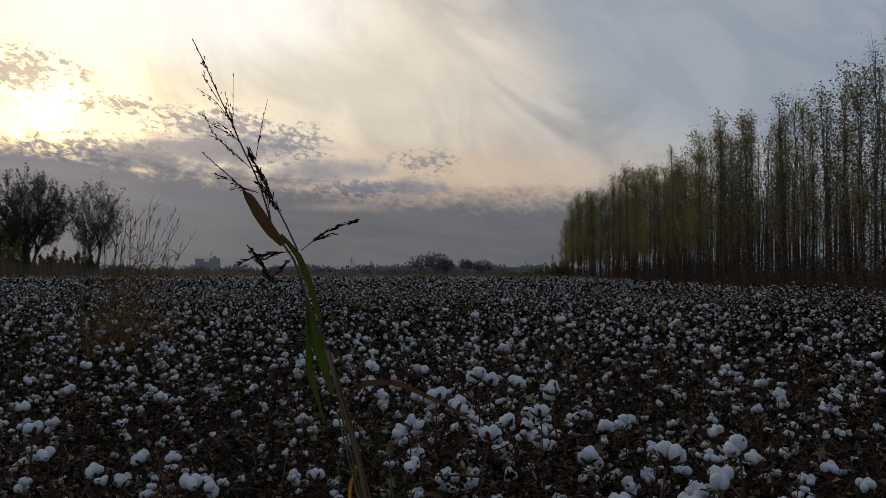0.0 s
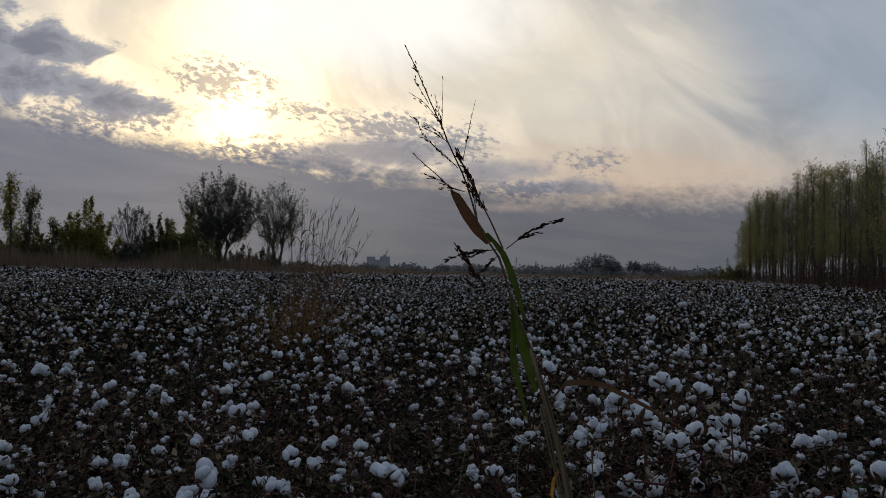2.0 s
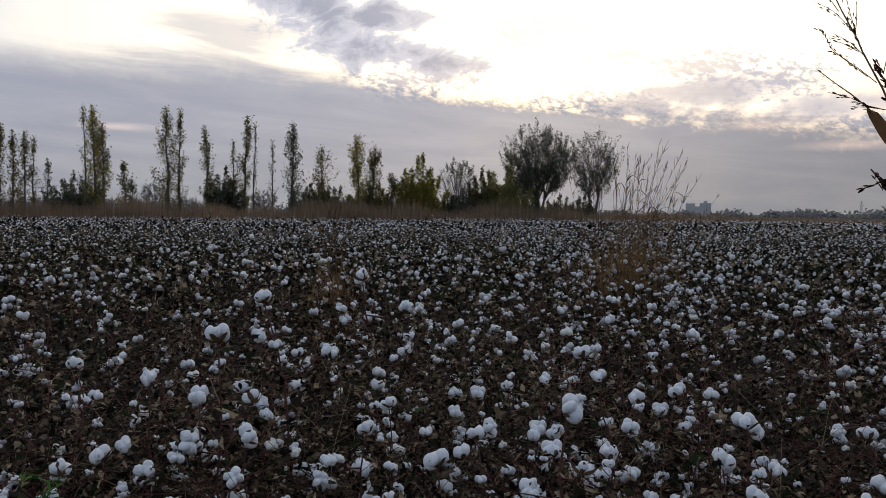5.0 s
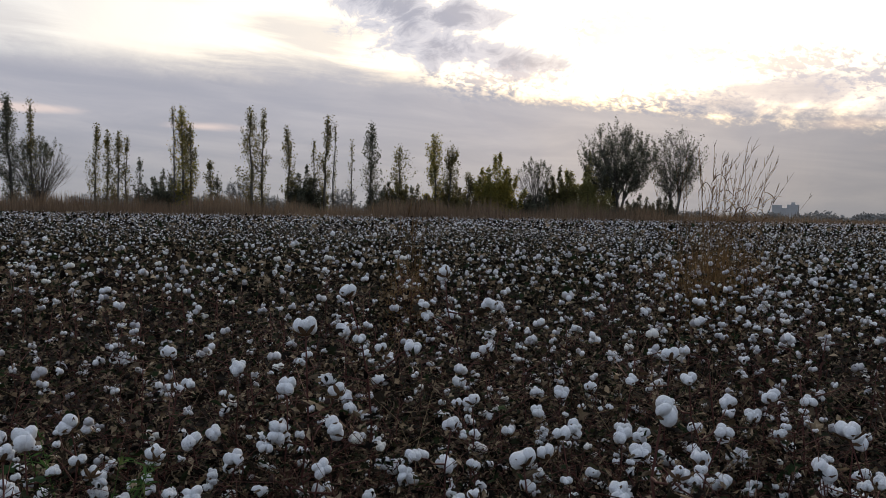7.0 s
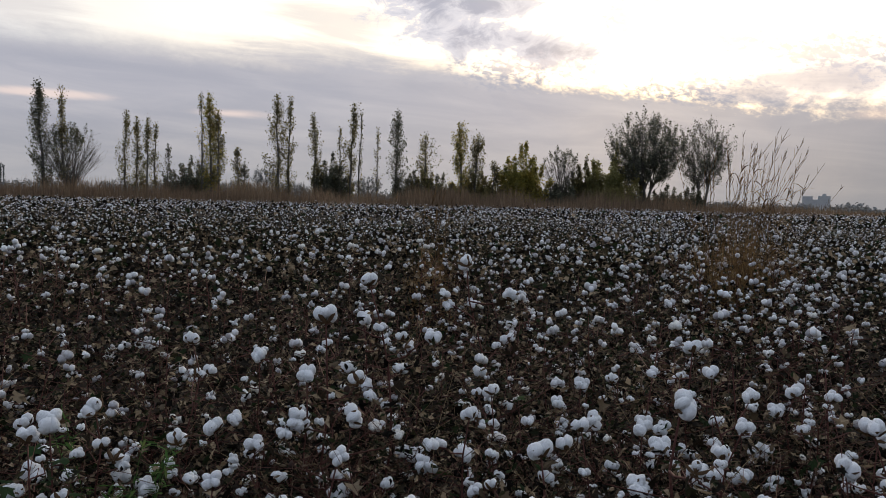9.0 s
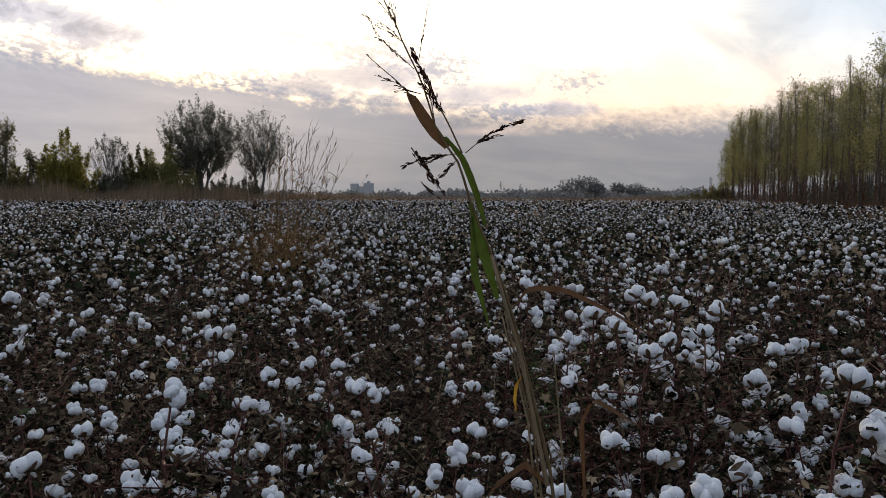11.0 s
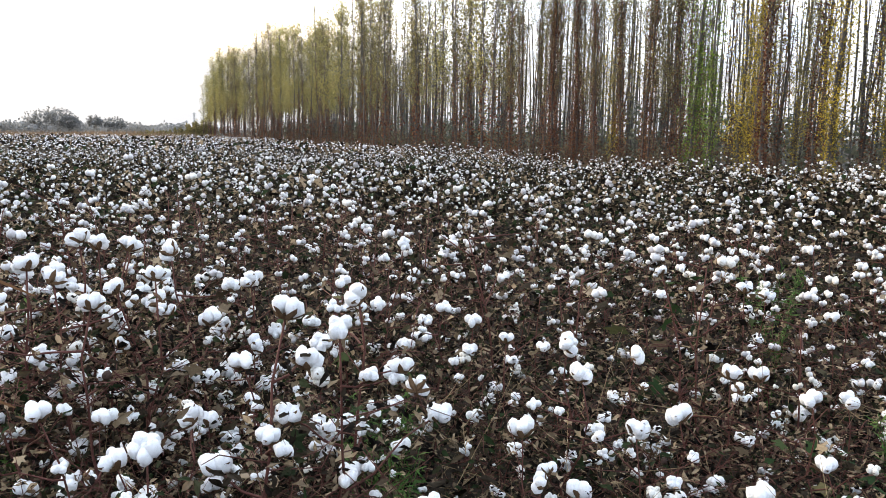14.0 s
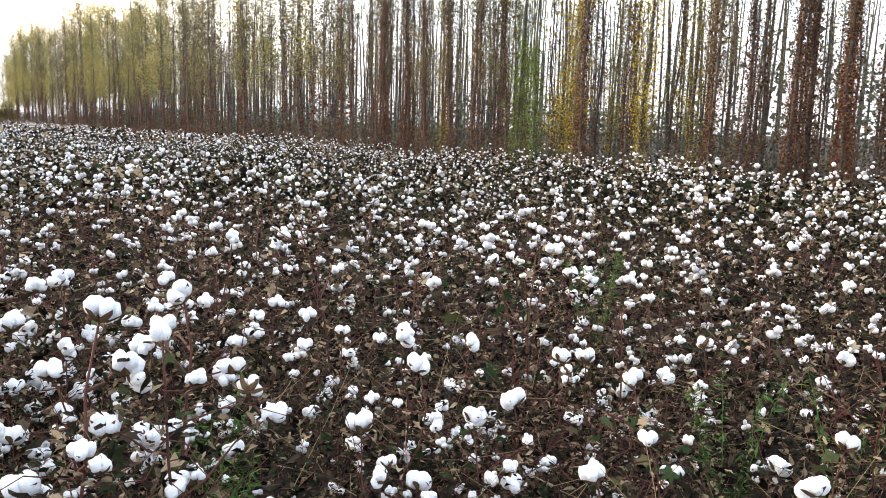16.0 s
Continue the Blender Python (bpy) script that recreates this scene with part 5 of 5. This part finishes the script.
def pylon(a, d, h):
    s = Soup()
    for sx in (-1, 1):
        for sy in (-1, 1):
            s.add(*tube([(sx * h * 0.07, sy * h * 0.07, 0), (sx * 0.3, sy * 0.3, h)], [0.22, 0.15], 4))
    for z, w in ((0.7, 0.16), (0.83, 0.13), (0.94, 0.1)):
        s.add(*tube([(-h * w, 0, h * z), (h * w, 0, h * z)], [0.2, 0.2], 4))
    for k in range(5):
        z0, z1 = h * k / 5, h * (k + 1) / 5
        w0, w1 = h * 0.07 * (1 - k / 5) + 0.3, h * 0.07 * (1 - (k + 1) / 5) + 0.3
        s.add(*tube([(-w0, -w0, z0), (w1, -w1, z1)], [0.14, 0.14], 3)), s.add(*tube([(w0, w0, z0), (-w1, w1, z1)], [0.14, 0.14], 3))
    thing("power_pylon", s.mesh("power_pylon", [CONCRETE]), "grey lattice power pylon far off", "pylon", "far pylons", at=pose(-d * math.sin(radians(a)), d * math.cos(radians(a)), 0, 0, 0, a + 20))


for a, d, h in ((-7.9, 900, 20), (6.6, 1200, 21), (5.2, 1300, 18)):
    pylon(a, d, h)


# ---------------------------------------------------------------- tall grasses in the field
def reed_clump(name, label, x, y, stems, height, spread, seed, lean=0.25):
    """Dry reeds: stems that bow over one way, drooping leaves, feathery tips, a dense tan base."""
    g = np.random.default_rng(seed)
    root = thing(name, None, label, "grass clump", at=pose(x, y, 0))
    k = np.linspace(0, 1, 7)
    for i in range(stems):
        a, r = g.uniform(0, 6.28), spread * math.sqrt(g.uniform(0, 1))
        h = height * g.uniform(0.5, 1.0) ** 0.8
        out, back = g.normal(0.10, lean), g.normal(0, 0.25)
        way = np.stack([r * math.cos(a) + out * k ** 1.8 * h * 0.55, r * math.sin(a) + back * k ** 2 * h * 0.3, h * (k - 0.06 * abs(out) * k ** 3)], 1)
        s = Soup()
        s.add(*tube(way, np.linspace(0.0036, 0.0011, 7), 4))
        for _ in range(g.integers(1, 5)):
            t = g.uniform(0.25, 0.85)
            p = np.array([np.interp(t, k, way[:, c]) for c in range(3)])
            b, l = g.uniform(-0.9, 0.9) + (0 if g.random() < 0.7 else 3.14), height * g.uniform(0.07, 0.17)
            d = np.array([math.cos(b), math.sin(b), 0.0])
            q = np.linspace(0, 1, 6)[:, None]
            s.add(*strip(p + d * l * 0.8 * q + np.array([0, 0, 1]) * l * (0.9 * q - g.uniform(0.5, 1.5) * q ** 2.2), [0.010, 0.017, 0.015, 0.011, 0.006, 0.001], np.array([-d[1], d[0], 0])))
        for _ in range(7):
            t = g.uniform(0.8, 1.0)
            p = np.array([np.interp(t, k, way[:, c]) for c in range(3)])
            s.add(*tube([p, p + (g.normal(0.02, 0.02), g.normal(0, 0.02), g.uniform(0.04, 0.10))], [0.0028, 0.0008], 3))
        part("stem", s.mesh("reed_stem", [GRASS]), root)
    n = 620
    a, r = g.uniform(0, 6.28, n), spread * 1.05 * np.sqrt(g.uniform(0, 1, n))
    part("tuft", blades(g, r * np.cos(a), r * np.sin(a), g.uniform(0.46, 0.66, n) * height * (1.1 - 0.4 * r / spread), g.uniform(0.005, 0.013, n), 0.2).mesh("tuft", [STRAWY]), root, "dense dry tan base")


reed_clump("reed_clump", "clump of tall dry brown reeds in the field", -3.27, 7.93, 64, 2.15, 0.50, 71, 0.30)
reed_clump("reed_clump", "low wispy clump of dry reddish grass", -5.45, 5.73, 22, 1.5, 0.20, 72, 0.12)


def panicle_grass():
    """The tall seeding grass close to the path: culms, blades, spikes of dark seed."""
    g = np.random.default_rng(81)
    root = thing("seeding_grass", None, "tall seeding grass with green blade and dark seed heads", "grass", at=pose(-0.040, 1.130, 0.000))
    bx, by = -0.04, 1.13
    L = lambda pts: np.array([(x - bx, y - by, z) for x, y, z in pts])
    curve = lambda pts, n: np.stack([np.interp(np.linspace(0, 1, n), np.linspace(0, 1, len(pts)), L(pts)[:, c]) for c in range(3)], 1)

    def piece(name, shapes, mats, label=""):
        s = Soup()
        for shape, slot in shapes:
            s.add(*shape, slot)
        part(name, s.mesh(name, mats, True), root, label)

    def seeds(way, first, count, size, spread):
        out = []
        k = np.linspace(0, 1, len(way))
        for _ in range(count):
            t = g.uniform(first, 1)
            p = np.array([np.interp(t, k, way[:, c]) for c in range(3)]) + g.normal(0, spread, 3)
            i = min(int(t * (len(way) - 1)), len(way) - 2)
            d = way[i + 1] - way[i]
            d = d / np.linalg.norm(d) + g.normal(0, 0.2, 3)
            d /= np.linalg.norm(d)
            q = size * g.uniform(0.6, 1.1)
            out.append((tube([p, p + d * q * 0.35, p + d * q * 0.75, p + d * q], [0.0003, q * 0.125, q * 0.11, 0.0002], 5), 1))
        return out

    P = lambda *pts: [(x, 1.13, z) for x, z in pts]          # points in the upright plane of the plant
    culm = P((-0.040, 0.0), (-0.071, 0.942), (-0.108, 1.096), (-0.137, 1.207), (-0.165, 1.286), (-0.190, 1.342), (-0.212, 1.413), (-0.234, 1.444), (-0.247, 1.468))
    rachis = P((-0.247, 1.468), (-0.259, 1.509), (-0.272, 1.542), (-0.293, 1.583), (-0.303, 1.609), (-0.318, 1.638), (-0.345, 1.698), (-0.360, 1.727))
    piece("culm", [(tube(curve(culm, 26), np.linspace(0.0029, 0.0013, 26), 7), 0), (tube(curve([(-0.022, 1.149, 0.000), (-0.068, 1.144, 0.751), (-0.105, 1.139, 1.029), (-0.147, 1.135, 1.205)], 10), np.linspace(0.0026, 0.0014, 10), 6), 1),
                   (tube(curve([(-0.052, 1.118, 0.000), (-0.079, 1.122, 0.76), (-0.112, 1.126, 1.05), (-0.150, 1.128, 1.20)], 10), np.linspace(0.0024, 0.0012, 10), 6), 1), (tube(curve([(0.010, 1.16, 0.0), (-0.060, 1.15, 0.95), (-0.078, 1.14, 1.15)], 10), np.linspace(0.0018, 0.0010, 10), 5), 1)], [STALK, STRAW])
    piece("sheath", [(tube(curve([(-0.084, 1.128, 0.960), (-0.122, 1.128, 1.14), (-0.166, 1.128, 1.285)], 8), np.linspace(0.0037, 0.0024, 8), 7), 0)], [STRAW], "dry straw-coloured leaf sheath")

    def spike(pts, first, count, size, thick=0.0009, spread=0.0018):
        way = curve(pts, 12)
        piece("seed_spike", [(tube(way, np.linspace(thick, thick * 0.45, 12), 5), 0)] + seeds(way, first, count, size, spread), [STALK, SEED])

    # open top: thin branches with spaced grains
    spike(rachis, 0.42, 34, 0.0068, 0.0015, 0.0012)
    spike(P((-0.303, 1.609), (-0.318, 1.630), (-0.331, 1.645), (-0.355, 1.661)), 0.1, 13, 0.006, 0.0006)
    spike(P((-0.303, 1.613), (-0.308, 1.630), (-0.315, 1.655)), 0.1, 12, 0.006, 0.0006)
    spike(P((-0.303, 1.613), (-0.303, 1.633), (-0.303, 1.681)), 0.3, 4, 0.006, 0.0005, 0.0004)
    spike(P((-0.293, 1.583), (-0.310, 1.602), (-0.331, 1.616)), 0.15, 12, 0.006, 0.0006)
    spike(P((-0.299, 1.588), (-0.318, 1.601), (-0.330, 1.606)), 0.15, 9, 0.006, 0.0006)
    spike(P((-0.288, 1.555), (-0.309, 1.574), (-0.330, 1.593), (-0.342, 1.619), (-0.354, 1.625)), 0.25, 15, 0.006, 0.0006)
    spike(P((-0.277, 1.546), (-0.297, 1.565), (-0.318, 1.583), (-0.330, 1.591)), 0.25, 13, 0.006, 0.0006)
    spike(P((-0.270, 1.558), (-0.266, 1.582), (-0.261, 1.611), (-0.253, 1.647)), 0.3, 10, 0.0065, 0.0006, 0.0005)
    spike(P((-0.324, 1.643), (-0.337, 1.664), (-0.348, 1.681)), 0.2, 8, 0.006, 0.0006)
    # dark drooping spikes below it
    spike(P((-0.208, 1.428), (-0.227, 1.468), (-0.247, 1.505), (-0.259, 1.533), (-0.272, 1.554), (-0.280, 1.573)), 0.30, 95, 0.0085, 0.0014)
    spike(P((-0.235, 1.483), (-0.244, 1.493), (-0.255, 1.513), (-0.266, 1.527)), 0.05, 30, 0.0075)
    spike(P((-0.247, 1.470), (-0.252, 1.500), (-0.262, 1.525), (-0.266, 1.545)), 0.2, 26, 0.0075)
    spike(P((-0.275, 1.501), (-0.283, 1.511), (-0.304, 1.532), (-0.327, 1.551), (-0.347, 1.569)), 0.0, 4, 0.005, 0.0012)
    spike(P((-0.267, 1.511), (-0.288, 1.518), (-0.308, 1.530), (-0.335, 1.539)), 0.1, 17, 0.0075, 0.0006)
    spike(P((-0.266, 1.511), (-0.283, 1.515), (-0.306, 1.518)), 0.2, 11, 0.0075, 0.0006)
    spike(P((-0.203, 1.428), (-0.187, 1.441), (-0.165, 1.456), (-0.146, 1.464), (-0.122, 1.471)), 0.25, 60, 0.0085, 0.0008, 0.0010)
    spike(P((-0.184, 1.443), (-0.172, 1.447), (-0.156, 1.451)), 0.1, 18, 0.0075, 0.0007, 0.0010)
    spike(P((-0.214, 1.427), (-0.238, 1.424), (-0.266, 1.420), (-0.290, 1.411)), 0.2, 52, 0.0085, 0.0008, 0.0010)
    spike(P((-0.230, 1.425), (-0.246, 1.420), (-0.262, 1.413)), 0.1, 16, 0.0075, 0.0007, 0.0010)
    spike(P((-0.281, 1.436), (-0.266, 1.416), (-0.253, 1.396), (-0.236, 1.374)), 0.05, 85, 0.0085, 0.0010, 0.0020)
    spike(P((-0.214, 1.419), (-0.226, 1.408), (-0.237, 1.396)), 0.2, 22, 0.008, 0.0008, 0.0010)
    spike(P((-0.267, 1.388), (-0.258, 1.379), (-0.242, 1.365)), 0.1, 18, 0.0075, 0.0008, 0.0010)
    side = np.array([0.75, 0.55, 0.35])
    side /= np.linalg.norm(side)

    def blade(name, pts, widths, mat, label, way=side, fold=0.2):
        path = curve(pts, 14)
        w = np.interp(np.linspace(0, 1, 14), np.linspace(0, 1, len(widths)), widths)
        piece(name, [(strip(path, w, way, fold), 0)], [mat], label)

    blade("blade", P((-0.174, 1.326), (-0.186, 1.370), (-0.196, 1.397), (-0.206, 1.420), (-0.218, 1.435), (-0.232, 1.451)), [0.005, 0.010, 0.011, 0.010, 0.008, 0.005], BLADE, "green grass blade")
    blade("blade", P((-0.229, 1.436), (-0.246, 1.455), (-0.263, 1.479), (-0.279, 1.505), (-0.287, 1.513)), [0.008, 0.015, 0.016, 0.012, 0.003], BLADE_DRY, "withered reddish brown blade tip", np.array([0.85, 0.3, 0.55]), 0.12)
    blade("blade", [(-0.196, 1.130, 1.358), (-0.181, 1.126, 1.298), (-0.156, 1.121, 1.224)], [0.007, 0.019, 0.007], BLADE, "green grass blade")
    blade("blade", [(-0.193, 1.126, 1.340), (-0.189, 1.116, 1.261), (-0.165, 1.107, 1.187)], [0.005, 0.013, 0.002], BLADE, "green grass blade")
    blade("blade", [(-0.138, 1.139, 1.205), (-0.114, 1.149, 1.235), (-0.068, 1.158, 1.235), (-0.003, 1.167, 1.205), (0.062, 1.176, 1.168)], [0.006, 0.013, 0.011, 0.008, 0.002], BLADE_DRY, "withered arching blade", np.array([0.1, 0.75, 0.6]))
    blade("blade", [(-0.087, 1.130, 0.964), (-0.114, 1.112, 0.997), (-0.161, 1.093, 0.964), (-0.179, 1.084, 0.881)], [0.006, 0.014, 0.012, 0.003], BLADE_DRY, "withered arching blade", np.array([0.1, 0.75, 0.6]))
    blade("blade", [(-0.031, 1.149, 0.936), (-0.036, 1.139, 1.048), (-0.022, 1.130, 1.085), (0.039, 1.112, 1.057)], [0.006, 0.014, 0.012, 0.002], BLADE_DRY, "withered arching blade", np.array([0.5, 0.7, 0.3]))
    blade("blade", [(-0.122, 1.125, 1.115), (-0.129, 1.122, 1.105), (-0.131, 1.119, 1.085), (-0.128, 1.117, 1.068)], [0.002, 0.007, 0.006, 0.001], YELLOW, "yellow orange dry blade")


panicle_grass()


def green_weed(x, y, height, seed):
    g = np.random.default_rng(seed)
    s = Soup()
    for _ in range(5):
        a, l = g.uniform(0, 6.28), height * g.uniform(0.7, 1.0)
        k = np.linspace(0, 1, 5)[:, None]
        way = np.array([0, 0, 1]) * l * k + np.array([math.cos(a), math.sin(a), 0]) * 0.22 * l * k ** 1.5
        s.add(*tube(way, np.linspace(0.003, 0.001, 5), 4))
        n = 70
        t = g.uniform(0.1, 1, n)
        pos = np.stack([np.interp(t, k[:, 0], way[:, c]) for c in range(3)], 1)
        s.many(np.array([(0, 0, 0), (0.5, 0.09, 0.05), (1, 0, 0), (0.5, -0.09, 0.05)]), LEAFLET[1], pos, spins(n, 0.8, g), g.uniform(0.02, 0.05, n))
    thing("green_weed", s.mesh("green_weed", [WEED]), "feathery green weed between the cotton plants", "weed", "green weeds in the field", at=pose(x, y, 0))


for i, (x, y, h) in enumerate([(-2.30, 0.98, 0.80), (3.03, 2.76, 0.83), (2.99, 2.70, 0.83), (2.18, 1.45, 0.78), (0.78, 1.94, 0.73), (-0.14, 3.29, 0.83), (0.90, 2.29, 0.68), (0.91, 2.22, 0.68), (-2.13, 0.90, 0.73), (2.36, 1.16, 0.73)]):
    green_weed(x, y, h, 500 + i)
